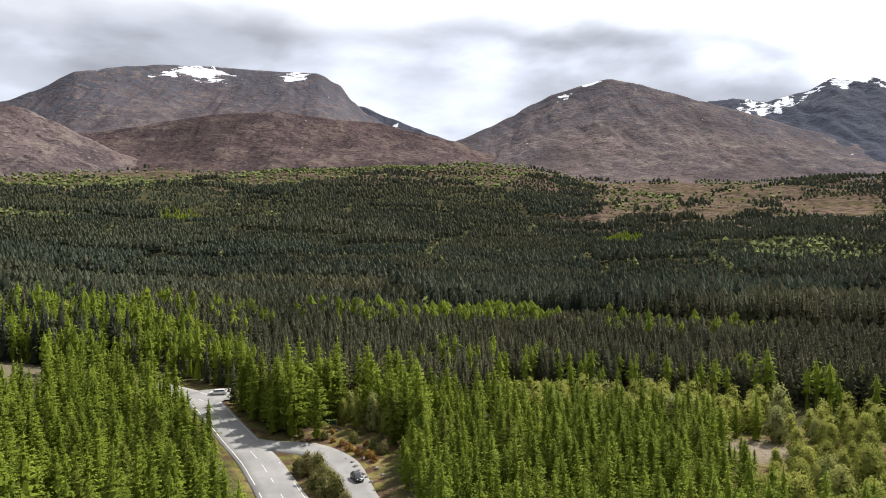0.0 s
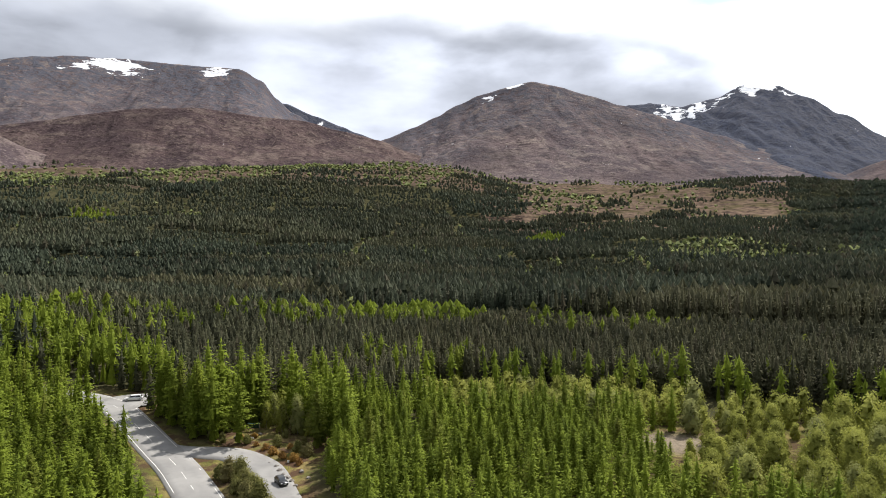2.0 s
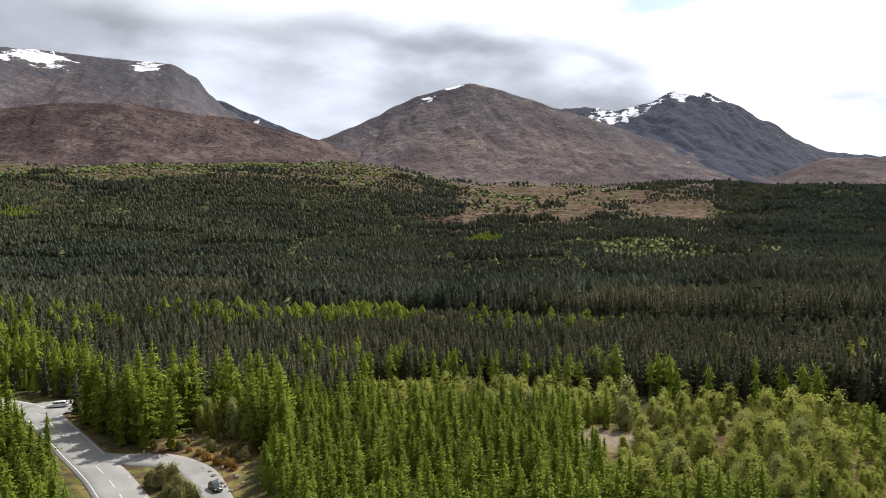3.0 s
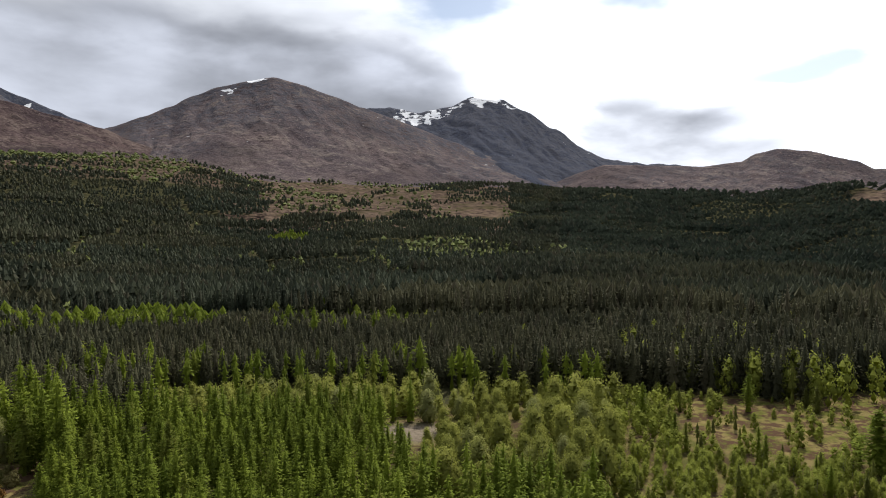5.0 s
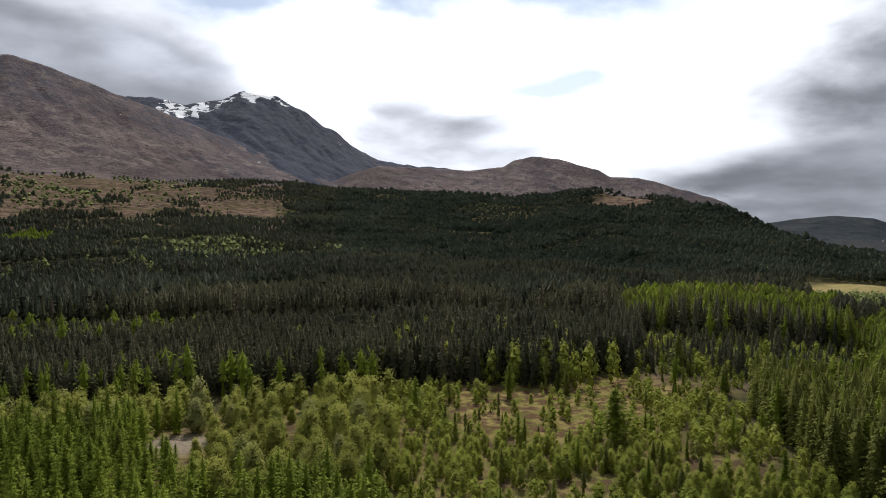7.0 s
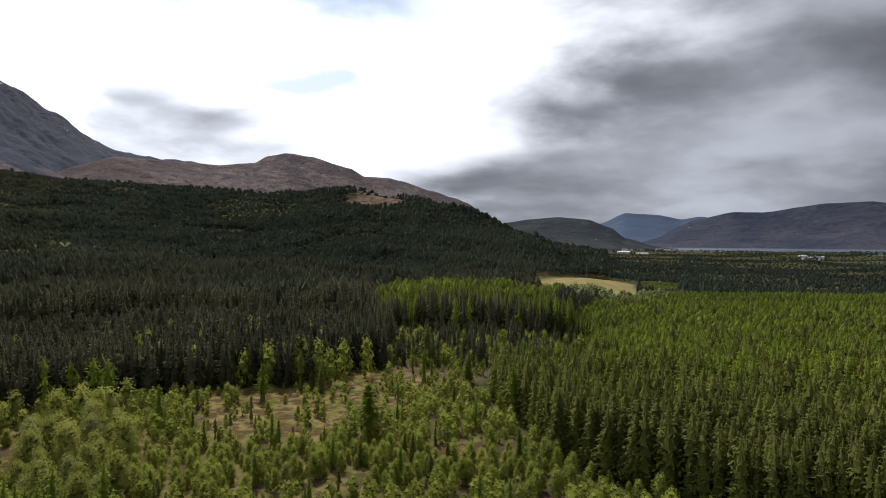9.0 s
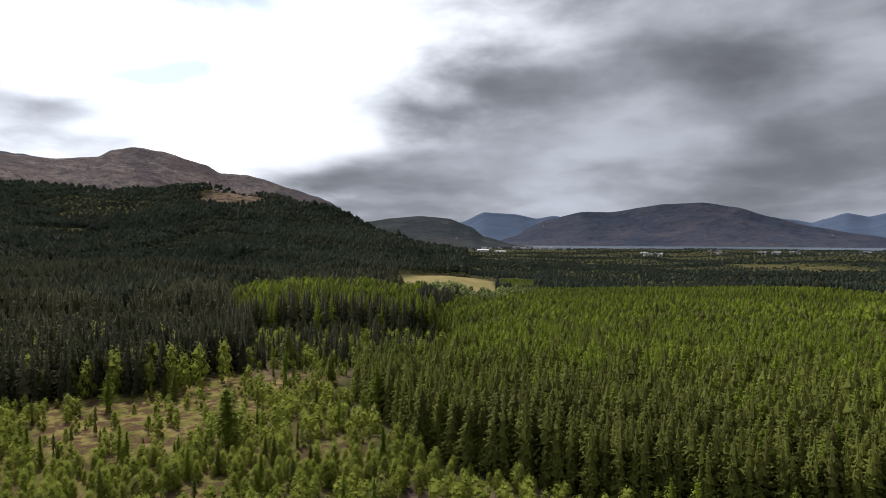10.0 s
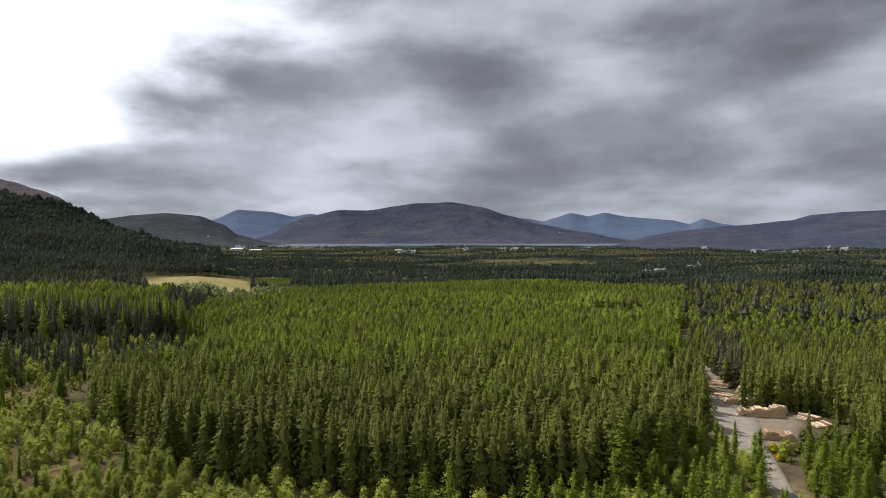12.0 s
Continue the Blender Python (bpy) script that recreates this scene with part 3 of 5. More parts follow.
hill("hill_above_town", "dark wooded hill above the far town", "wooded", 2700, 3500,
     (64, -0.5, 68.9, 1.05, 71, 1.36, 73.3, 1.54, 75.5, 1.36, 77.3, 0.73, 78.4, -0.1, 81, -0.8, 86, -1.3), foot_drop=0.1, rows=50, gully=0.35)
hill("hill_beyond_loch", "haze-blue hills beyond the loch's end", "farthest", 4300, 4800,
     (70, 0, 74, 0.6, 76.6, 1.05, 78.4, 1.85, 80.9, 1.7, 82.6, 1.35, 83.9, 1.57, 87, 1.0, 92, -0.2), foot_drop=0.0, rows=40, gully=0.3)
hill("hill_across_loch", "long heather-covered hill across the loch, blue-grey with haze", "far", 3950, 4600,
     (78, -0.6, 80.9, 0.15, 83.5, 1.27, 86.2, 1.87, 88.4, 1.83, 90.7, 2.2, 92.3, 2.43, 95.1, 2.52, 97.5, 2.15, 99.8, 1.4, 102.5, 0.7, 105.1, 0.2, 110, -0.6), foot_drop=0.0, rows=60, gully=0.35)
hill("hill_far_range", "pale range on the horizon, blue with haze", "farthest", 4450, 4870,
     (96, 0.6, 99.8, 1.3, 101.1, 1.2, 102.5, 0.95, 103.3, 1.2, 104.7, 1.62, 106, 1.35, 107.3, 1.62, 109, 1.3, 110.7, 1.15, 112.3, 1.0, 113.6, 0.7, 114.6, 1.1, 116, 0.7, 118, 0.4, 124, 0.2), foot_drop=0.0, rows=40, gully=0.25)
hill("hill_north_side", "moorland hill along the strath's other side, blue-grey with haze", "far", 2400, 3300,
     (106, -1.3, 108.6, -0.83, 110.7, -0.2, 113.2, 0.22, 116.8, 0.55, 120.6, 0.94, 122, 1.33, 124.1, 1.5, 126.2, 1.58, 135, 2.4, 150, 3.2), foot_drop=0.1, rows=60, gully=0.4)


def make_loch():
    az = np.arange(79, 118, 0.5)
    r = np.linspace(3050, 4700, 12)
    R, A = np.meshgrid(r + 0.0, az, indexing="ij")
    R = R + 500 * fbm(A / 4, A * 0, 3) * (R < 3100)
    V = np.stack([R * np.sin(np.radians(A)), R * np.cos(np.radians(A)), np.full_like(R, -8.5)], -1).reshape(-1, 3)
    tagged(new("water_loch", sheet("water_loch", V, grid_faces(len(r), len(az)), "water")), "narrow grey sea loch below the far hills", "water", kind="structure")


make_loch()

# ---- roads ----


def ribbon(name, line, half, lift, mat, label, category="road"):
    d = np.gradient(line, axis=0)
    d /= np.linalg.norm(d, axis=1)[:, None]
    side = np.stack([-d[:, 1], d[:, 0]], 1)
    across = np.array((-1, -1, -0.5, 0, 0.5, 1, 1))
    halves = np.broadcast_to(half, len(line))
    P = line[:, None, :] + side[:, None, :] * (across[None, :, None] * halves[:, None, None])
    flat = P.reshape(-1, 2)
    z = ground_height(np.degrees(np.arctan2(flat[:, 0], flat[:, 1])), np.hypot(flat[:, 0], flat[:, 1])).reshape(len(line), 7)
    z = np.maximum(z, z.mean(1, keepdims=True)) + lift
    z[:, (0, 6)] -= 0.6
    z[0] -= 0.6
    z[-1] -= 0.6
    P[:, 0] -= side * 0.35
    P[:, 6] += side * 0.35
    V = np.concatenate([P, z[..., None]], -1).reshape(-1, 3)
    return tagged(new(name, sheet(name, V, grid_faces(len(line), 7), mat)), label, category, kind="structure")


ribbon("road", WAYS[0][0], 4.3, 0.10, "asphalt", "grey two-lane country road with worn white lines")
ribbon("road_layby", WAYS[1][0], np.interp(np.arange(len(WAYS[1][0])), (0, 8, 16, 24), (2.0, 3.6, 3.4, 3.0)), 0.105, "asphalt", "grey asphalt lay-by beside the main road")
ribbon("road_parking", WAYS[2][0], 5.5, 0.13, "asphalt", "small asphalt parking place off the road")
ribbon("road_yard", WAYS[3][0], np.interp(np.arange(len(WAYS[3][0])), (0, 14, 26, 44, 52), (1.5, 1.9, 3.2, 7.0, 3.0)), 0.10, "gravel", "crushed stone timber yard between the trees")
ribbon("road_track", WAYS[4][0], 1.1, 0.08, "dirt", "rough brown forest track with grass on it")

# ---- trees ----
rng = np.random.RandomState(11)


def part(name, me, parent, label=""):
    ob = new(name, me)
    ob.parent = parent
    return tagged(ob, label)


def trunk_arrays(height, radius, sides=6, lean=0.0, seed=0):
    r = np.random.RandomState(seed)
    zs = np.linspace(0, 1, 5)
    V = []
    for z in zs:
        a = np.arange(sides) / sides * 2 * np.pi
        rad = radius * (1 - z) ** 0.8 + 0.015
        bend = lean * z * z
        V.append(np.stack([np.cos(a) * rad + bend, np.sin(a) * rad, np.full(sides, z * height)], 1))
    V = np.concatenate(V)
    F = []
    for k in range(4):
        for i in range(sides):
            a, b = k * sides + i, k * sides + (i + 1) % sides
            F += [(a, b, b + sides), (a, b + sides, a + sides)]
    return V, np.array(F)


def conifer(height, spread, whorls, arms, sprays, seed, droop=0.1, bare=0.12, size=0.5, full=1.0, rise=0.25, hang=0.1, blunt=1.0, core=(8, 6), heart=0.42):
    """The needles of a conifer: whorls of arms, each a feather of small sprays."""
    r = np.random.RandomState(seed)
    inner = tiers(*core, seed + 900, heart * spread / height, bare + 0.04, 0.85, True, blunt)[0] * (height, height, height * 0.97)
    tri = [tuple(t) for t in inner.reshape(-1, 3, 3)]
    for w in range(whorls):
        f = min(max(((w + r.uniform(-0.4, 0.4)) / whorls), 0.0) ** 0.85, 0.97)
        z = height * (bare + (1 - bare) * f)
        reach = spread * min(1.0, (1 - f) * blunt) ** full * min(1.0, 0.7 + f * 2.0)
        n = max(4, int(round(arms * (0.62 + 0.38 * (1 - f)))))
        turn = r.uniform(0, 6.28)
        for k in range(n):
            a = turn + 6.283 * k / n + r.uniform(-0.4, 0.4)
            length = reach * r.uniform(0.5, 1.15) + 0.08
            out, side = np.array((math.cos(a), math.sin(a), 0)), np.array((-math.sin(a), math.cos(a), 0))
            m = max(1, int(round(sprays * (0.25 + 0.75 * length / spread))))
            lift = r.uniform(-0.12, 0.12)
            for q in range(m):
                g = ((q + r.uniform(0.3, 1.0)) / m) ** 0.8
                at = out * length * g + np.array((0, 0, z + length * ((rise + lift) * g - droop * g * g * 2)))
                wide = min(size, 0.2 + length * 0.5) * (1.1 - 0.5 * g) * r.uniform(0.7, 1.3)
                for s in (-1, 1):
                    tip = at + side * s * wide * r.uniform(0.5, 1.0) + out * wide * r.uniform(0.2, 0.9) + np.array((0, 0, wide * (r.uniform(-0.5, 0.5) - hang)))
                    tri.append((at - out * wide * 0.5 + np.array((0, 0, wide * 0.15)), at + out * wide * 0.45, tip))
    for k in range(3):
        a = 2.1 * k
        tri.append((np.array((math.cos(a), math.sin(a), 0)) * 0.2 + (0, 0, height * 0.95), np.array((math.cos(a + 2), math.sin(a + 2), 0)) * 0.2 + (0, 0, height * 0.95), np.array((0, 0, height * 1.01))))
    V = np.array(tri).reshape(-1, 3)
    return V, np.arange(len(V)).reshape(-1, 3)


GOLD = (1 + 5 ** 0.5) / 2
BALL_V = np.array([(s * 1.0, t * GOLD, 0.0) for s in (-1, 1) for t in (-1, 1)] + [(0.0, s * 1.0, t * GOLD) for s in (-1, 1) for t in (-1, 1)] + [(t * GOLD, 0.0, s * 1.0) for s in (-1, 1) for t in (-1, 1)]) / math.hypot(1, GOLD)
BALL_F = [f for f in ((a, b, c) for a in range(12) for b in range(a + 1, 12) for c in range(b + 1, 12))
          if all(np.linalg.norm(BALL_V[p] - BALL_V[q]) < 1.2 for p, q in ((f[0], f[1]), (f[1], f[2]), (f[0], f[2])))]


OCT_V = np.array([(1, 0, 0), (0, 1, 0), (-1, 0, 0), (0, -1, 0), (0, 0, 1), (0, 0, -1)], float)
OCT_F = [(0, 1, 4), (1, 2, 4), (2, 3, 4), (3, 0, 4), (1, 0, 5), (2, 1, 5), (3, 2, 5), (0, 3, 5)]


def broadleaf(height, spread, lumps, leaves, seed, size=0.45, low=0.25, core=0.72):
    """The leaves of a birch or willow: clumps round the limbs' ends, with gaps between."""
    r = np.random.RandomState(seed)
    tri = []
    for k in range(lumps):
        f = (k + 0.5) / lumps
        a = k * 2.4 + r.uniform(-0.5, 0.5)
        zc = height * (low + (0.88 - low) * f)
        girth = math.sin(math.pi * min(1, 0.28 + 0.72 * f) ** 0.85) ** 0.7
        d = spread * girth * r.uniform(0.12, 0.58)
        c = np.array((math.cos(a) * d, math.sin(a) * d, zc))
        rad = spread * r.uniform(0.36, 0.60) * (0.75 + 0.4 * girth)
        ball = c + OCT_V * rad * core * r.uniform(0.75, 1.25, (6, 1)) * np.array((1, 1, 1.1))
        tri += [tuple(ball[list(q)]) for q in OCT_F]
        for _ in range(leaves):
            u = r.normal(size=3)
            u[2] += 0.25
            u /= np.linalg.norm(u)
            p = c + u * rad * (0.68 + 0.42 * r.rand()) * np.array((1, 1, 1.1))
            t = np.cross(u, r.normal(size=3))
            t /= np.linalg.norm(t) + 1e-6
            b = np.cross(u, t) * 0.9 + u * r.uniform(-0.2, 0.5)
            s = size * r.uniform(0.5, 1.2)
            tri.append((p - t * s * 0.5, p + t * s * 0.5, p + b * s))
    V = np.array(tri).reshape(-1, 3)
    return V, np.arange(len(V)).reshape(-1, 3)


def limbs(height, spread, count, seed, radius=0.07):
    """A forked stem: tapered boughs from one foot."""
    r = np.random.RandomState(seed)
    Vs, Fs, at = [], [], 0
    for k in range(count):
        a = 6.283 * k / count + r.uniform(-0.4, 0.4)
        d = spread * r.uniform(0.25, 0.6) if k else 0.05
        V, F = trunk_arrays(height * r.uniform(0.7, 0.92), radius * (1.3 if k == 0 else 0.8), 5)
        z = V[:, 2] / height
        V[:, 0] += math.cos(a) * d * z ** 1.2
        V[:, 1] += math.sin(a) * d * z ** 1.2
        Vs.append(V), Fs.append(F + at)
        at += len(V)
    return np.concatenate(Vs), np.concatenate(Fs)


def tiers(levels, sides, seed, width=0.19, low=0.34, slim=0.85, skirt=True, blunt=1.0):
    """A conifer seen from far off: ragged skirts one over the other, one metre high."""
    r = np.random.RandomState(seed)
    tri = []
    steps = ([(0.04, low + 0.12, width)] if skirt else []) + [(low + (0.97 - low) * k / levels, 0, 0) for k in range(levels)]
    for z0, z1, rad in steps:
        if not z1:
            f = (z0 - low) / (0.97 - low)
            z1, rad = min(1.0, z0 + 1.6 * (0.97 - low) / levels), width * min(1.0, (1 - f) * blunt) ** slim + 0.008
            if f > 0.98 - 1 / levels:
                z1, rad = 1.0, rad * 1.1
        turn = r.uniform(0, 6.28)
        for i in range(sides):
            a, b = turn + 6.283 * i / sides, turn + 6.283 * (i + 1 + r.uniform(-0.15, 0.15)) / sides
            ra, rb = rad * r.uniform(0.55, 1.35), rad * r.uniform(0.55, 1.35)
            if sides > 7:
                ra, rb = (ra * 1.15, rb * 0.5) if i % 2 else (ra * 0.5, rb * 1.15)
            tri.append(((math.cos(a) * ra, math.sin(a) * ra, z0 + r.uniform(-0.03, 0.02)), (math.cos(b) * rb, math.sin(b) * rb, z0 + r.uniform(-0.03, 0.02)), (0, 0, z1)))
    V = np.array(tri).reshape(-1, 3)
    return V, np.arange(len(V)).reshape(-1, 3)


def tuft(leaves, seed):
    """A small broadleaf crown seen from far off, one metre high."""
    V, F = broadleaf(1.0, 0.40, 1 if leaves < 5 else 3, leaves, seed, 0.15, 0.25, 0.85)
    return V, F


def soften(V, F, share=0.6, lift=1.5):
    """Crown triangles turned outwards, with normals that round the crown as a mass of fine leaves does."""
    T = V[F]
    wide, tall = np.abs(V[:, :2]).max(), V[:, 2].max()
    d = T.mean(1) / (wide, wide, tall) - (0, 0, 0.42)
    d[:, 2] = d[:, 2] * lift + 0.1
    d /= np.linalg.norm(d, axis=1)[:, None] + 1e-6
    f = np.cross(T[:, 1] - T[:, 0], T[:, 2] - T[:, 0])
    f /= np.linalg.norm(f, axis=1)[:, None] + 1e-9
    back = (f * d).sum(1) < 0
    T[back] = T[back][:, ::-1]
    f[back] *= -1
    N = f * (1 - share) + d * share
    N /= np.linalg.norm(N, axis=1)[:, None]
    return T.reshape(-1, 3), np.arange(len(T) * 3).reshape(-1, 3), np.repeat(N, 3, 0)


ROUND, POINTED = (0.7, 1.3), (0.45, 0.7)


def planted(name, templates, places, mat, label, category, kind="stuff"):
    """Many trees in one mesh. places: x, y, z, height, girth, turn, tone, tint of stand and haze."""
    if not len(places):
        return
    pick = rng.randint(len(templates), size=len(places))
    Vs, Fs, Ts, Ns, at = [], [], [], [], 0
    for k, (V, F) in enumerate(templates):
        V, F, N = soften(V, F, *(ROUND if mat in ('birch', 'far_birch', 'willow') else POINTED))
        p = places[pick == k]
        if not len(p):
            continue
        c, s = np.cos(p[:, 5])[:, None], np.sin(p[:, 5])[:, None]
        x, y, z = V[:, 0][None], V[:, 1][None], V[:, 2][None]
        g, h = p[:, 4][:, None], p[:, 3][:, None]
        W = np.stack([(x * c - y * s) * g + p[:, 0][:, None], (x * s + y * c) * g + p[:, 1][:, None], z * h + p[:, 2][:, None]], -1)
        Vs.append(W.reshape(-1, 3))
        Ns.append(np.stack([N[:, 0][None] * c - N[:, 1][None] * s, N[:, 0][None] * s + N[:, 1][None] * c, N[:, 2][None] + 0 * c], -1).reshape(-1, 3))
        Fs.append((F[None] + (np.arange(len(p)) * len(V))[:, None, None] + at).reshape(-1, 3))
        Ts.append(np.repeat(p[:, 6:8], len(V), axis=0))
        at += len(p) * len(V)
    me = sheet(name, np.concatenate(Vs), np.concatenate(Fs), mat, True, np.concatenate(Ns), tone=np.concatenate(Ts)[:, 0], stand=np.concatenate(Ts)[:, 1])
    return tagged(new(name, me), label, category, kind=kind)


EDGE_AZ, EDGE_R = (62, 66, 69.4, 73.3, 78.2, 87, 96, 106, 113, 116), (262, 236, 191, 158, 144, 131, 127, 132, 150, 190)
LEFT_AZ, LEFT_R = (66, 69, 71, 74.5, 76.5, 79, 82), (236, 250, 300, 380, 470, 620, 700)
# what grows where, by bearing and distance
NONE, LARCH, SPRUCE, YOUNG, BIRCH, WILLOW = range(6)
PATCHES = [  # bearing, distance, half widths, what grows, share
    (27.5, 900, 4.6, 90, BIRCH, 0.65), (34, 910, 5, 50, BIRCH, 0.4), (14.2, 1010, 1.6, 90, LARCH, 1.0), (-14, 1260, 1.6, 70, BIRCH, 1.0), (-20.5, 1300, 1.6, 60, LARCH, 0.8),
    (-30, 1200, 3.0, 40, BIRCH, 0.8), (-10, 1950, 7, 130, BIRCH, 0.75), (-27, 1950, 6, 130, BIRCH, 0.7), (2, 2000, 5, 120, BIRCH, 0.4), (15, 1600, 3.5, 260, BIRCH, 0.45),
    (-4, 520, 5.5, 60, BIRCH, 0.35), (4, 345, 5.5, 30, LARCH, 0.5), (-7, 330, 6, 40, LARCH, 0.15), (17, 330, 6, 40, LARCH, 0.15), (-24, 300, 12, 45, LARCH, 0.15),
     (70, 290, 6, 30, BIRCH, 0.22), (60, 330, 8, 60, BIRCH, 0.10), (50, 300, 12, 45, BIRCH, 0.05),
    (81, 800, 1.7, 60, LARCH, 1.0), (86, 980, 14, 130, BIRCH, 0.2), (80, 600, 2.0, 60, BIRCH, 0.6), (22, 1250, 9, 50, BIRCH, 0.15),
]


def stand_edge(az):
    """How far off the taller spruces begin, behind a narrow ride."""
    return np.interp(az, (0, 10, 20, 32, 60), (400, 370, 348, 334, 334)) + 26 * fbm(az / 5, az * 0 + 6, 3)


def grows(az, r, x, y):
    kind = np.zeros(len(az), int)
    rnd = rng.rand(len(az))
    clump = fbm(x / 90, y / 90, 4)
    kind[(az < 77.5) & (r > 228) & (r < 2240)] = SPRUCE
    wobble = 7 * fbm(r / 160, az * 0 + 2, 3)
    moorland = (r > 1330 + 320 * fbm(az / 3, az * 0, 3)) & (az + wobble > 11.0) & (az + wobble < 31) & ~((az + wobble > 25.5) & (r > 1700 + 200 * fbm(az / 2, az * 0, 2)))
    kind[moorland] = NONE
    kind[moorland & (clump > 0.15)] = SPRUCE
    kind[moorland & (clump > -0.05) & (rnd < 0.14)] = BIRCH
    upper = (r > 1700 + 420 * fbm(az / 5, az * 0 + 3, 3) + np.interp(az, (4, 9), (0, 330))) & (az < 13)
    kind[upper] = np.where(clump[upper] > 0.13, SPRUCE, np.where(rnd[upper] < 0.88, BIRCH, NONE))
    kind[upper & (r > 2120) & (rnd < 0.7)] = NONE
    strath = (az >= 77.5) & (r > 690) & (r < 3150)
    wood = fbm(x / 300, y / 300, 4)
    wood = np.where(r < 1300, wood + 0.12, wood)
    kind[strath & (wood > -0.27)] = SPRUCE
    kind[strath & (wood > -0.27) & (rnd < 0.015)] = BIRCH
    kind[strath & (wood <= -0.27) & (rnd < 0.2)] = BIRCH
    kind[(az > 108) & (r > 235) & (r < 700)] = SPRUCE
    kind[(az > 108) & (r > 235) & (r < 700) & (rnd < 0.92)] = YOUNG
    kind[(az > 108) & (r > 235) & (r < 420) & (rnd < 0.3)] = LARCH
    ride = (np.abs(r - stand_edge(az) + 5) < 6) & (az > -2) & (az < 58)
    ride |= (np.abs(r - 1150 - 120 * fbm(az / 7, az * 0 + 9, 2)) < 12) & (az < 8)
    ride |= (np.abs(r - 760 - 160 * fbm(az / 12, az * 0 + 5, 3)) < 8) & (az < 62) & (fbm(az / 4, az * 0, 2) > 0)
    wx, wy = x + 120 * fbm(x / 150, y / 150, 2), y + 120 * fbm(x / 150 + 9, y / 150, 2)
    ride |= (np.abs(wy / 110 - np.round(wy / 110)) * 110 < 5) & (r > 450) & (az < 32)
    ride |= (np.abs(wx / 150 - np.round(wx / 150)) * 150 < 4) & (r > 450) & (az < 32)
    kind[ride] = NONE
    kind[ride & (rnd < 0.10) & (az < 30)] = BIRCH
    kind[patch(az, r, 58.8, 1730, 2.4, 130) > 0.5] = NONE
    kind[(kind == SPRUCE) & (r > 240) & (r < 900) & (rnd > 0.988) & (clump > 0)] = BIRCH
    kind[(kind == SPRUCE) & (r > 250) & (r < 370) & (az > 61) & (az < 76) & (rnd < 0.15)] = BIRCH
    vale = (az > 47) & (az < 76) & (r > 585 - 40 * fbm(az / 3, az * 0, 3)) & (r < np.interp(az, (47, 60, 76), (610, 640, 700)) + 60 * fbm(az / 3, az * 0 + 8, 3))
    vale |= (az > 57) & (az < 75) & (r > 426) & (r < 590)
    kind[vale] = np.select([rnd[vale] < 0.34, rnd[vale] < 0.44], [BIRCH, SPRUCE], NONE)
    kind[(kind == SPRUCE) & (az > 40) & (az < 64) & (r < 520) & (rnd < 0.10)] = BIRCH
    # right-hand plantation
    stand = (az > 66) & (az < 113.2) & (r > np.interp(az, EDGE_AZ, EDGE_R)) & (r < 690) & (r < np.interp(az, LEFT_AZ, LEFT_R) + 900 * (az > 82))
    kind[stand] = YOUNG
    deep = r - np.interp(az, EDGE_AZ, EDGE_R)
    kind[stand & (rnd < np.interp(deep, (18, 75), (0.12, 0.62)) + 0.5 * fbm(x / 45, y / 45, 3))] = LARCH
    for ca, cr, ha, hr, what, share in PATCHES:
        inside = patch(az, r, ca, cr, ha, hr) > 0.5
        kind[inside & (rnd < share)] = what
    dark_stand = (az + 1.2 * fbm(r / 30, r * 0, 2) > 58.5) & (az + 1.2 * fbm(r / 20, r * 0 + 4, 2) < 73.6) & (r + 22 * fbm(az / 2, az * 0 + 7, 3) > 345) & (r < 425)
    kind[dark_stand] = np.where(rnd[dark_stand] < 0.55, LARCH, YOUNG)
    low = (az > 60) & (az < 74.5) & (r > 245) & (r < 338)
    kind[low] = np.select([rnd[low] < 0.30, rnd[low] < 0.55, rnd[low] < 0.62], [BIRCH, SPRUCE, LARCH], NONE)
    kind[(np.abs(az - 75.4) < 4.0) & (r > 470) & (r < 850)] = NONE
    kind[(np.abs(az - 76.5) < 4.0) & (r > 470) & (r < 640) & (rnd < 0.35)] = BIRCH
    # larches by the road, and the block in front
    near_road = (az < 4) & (r < 262) & (r > 80)
    kind[(az < np.interp(r, (91, 103, 130, 182, 227), (-13.7, -14.9, -17.1, -20.0, -21.3))) & (r > 80) & (r < 206)] = LARCH
    kind[near_road & (az >= -18.5) & (r > 166) & (r < 200)] = LARCH
    kind[near_road & (az >= -18.5) & (r >= 200)] = SPRUCE
    kind[(az < np.interp(r, (206, 300), (-12, -24))) & (r >= 206) & (r < 300) & (rnd < 0.85)] = LARCH
    kind[(az >= -4.2) & (az < 24) & (r > 80) & (r <= 190)] = LARCH
    kind[(az >= 4) & (az < 30) & (r > 190) & (r < 216)] = WILLOW
    kind[(az >= -2) & (az < 40) & (r >= 216) & (r < 245) & (rnd < 0.30)] = LARCH
    kind[(az >= 24) & (az < 40) & (r > 120) & (r < 216)] = WILLOW
    kind[(kind == WILLOW) & (az >= 24) & (rnd < 0.38)] = NONE
    kind[(az >= 24) & (az < 42) & (r > 80) & (r < 128)] = LARCH
    kind[(az >= 24) & (az < 42) & (r > 100) & (r < 140) & (rnd < 0.4)] = WILLOW
    scrub = (az >= 40) & (az < 68) & (r > 80) & (r < np.interp(az, (40, 58, 62, 68), (222, 232, 262, 250)))
    kind[scrub] = BIRCH
    kind[scrub & (rnd < 0.025)] = YOUNG
    kind[scrub & (rnd > 0.965)] = LARCH
    front = (az >= 66) & (az < 114) & (r > 80) & (r < np.interp(az, EDGE_AZ, EDGE_R) - 4)
    kind[front] = BIRCH
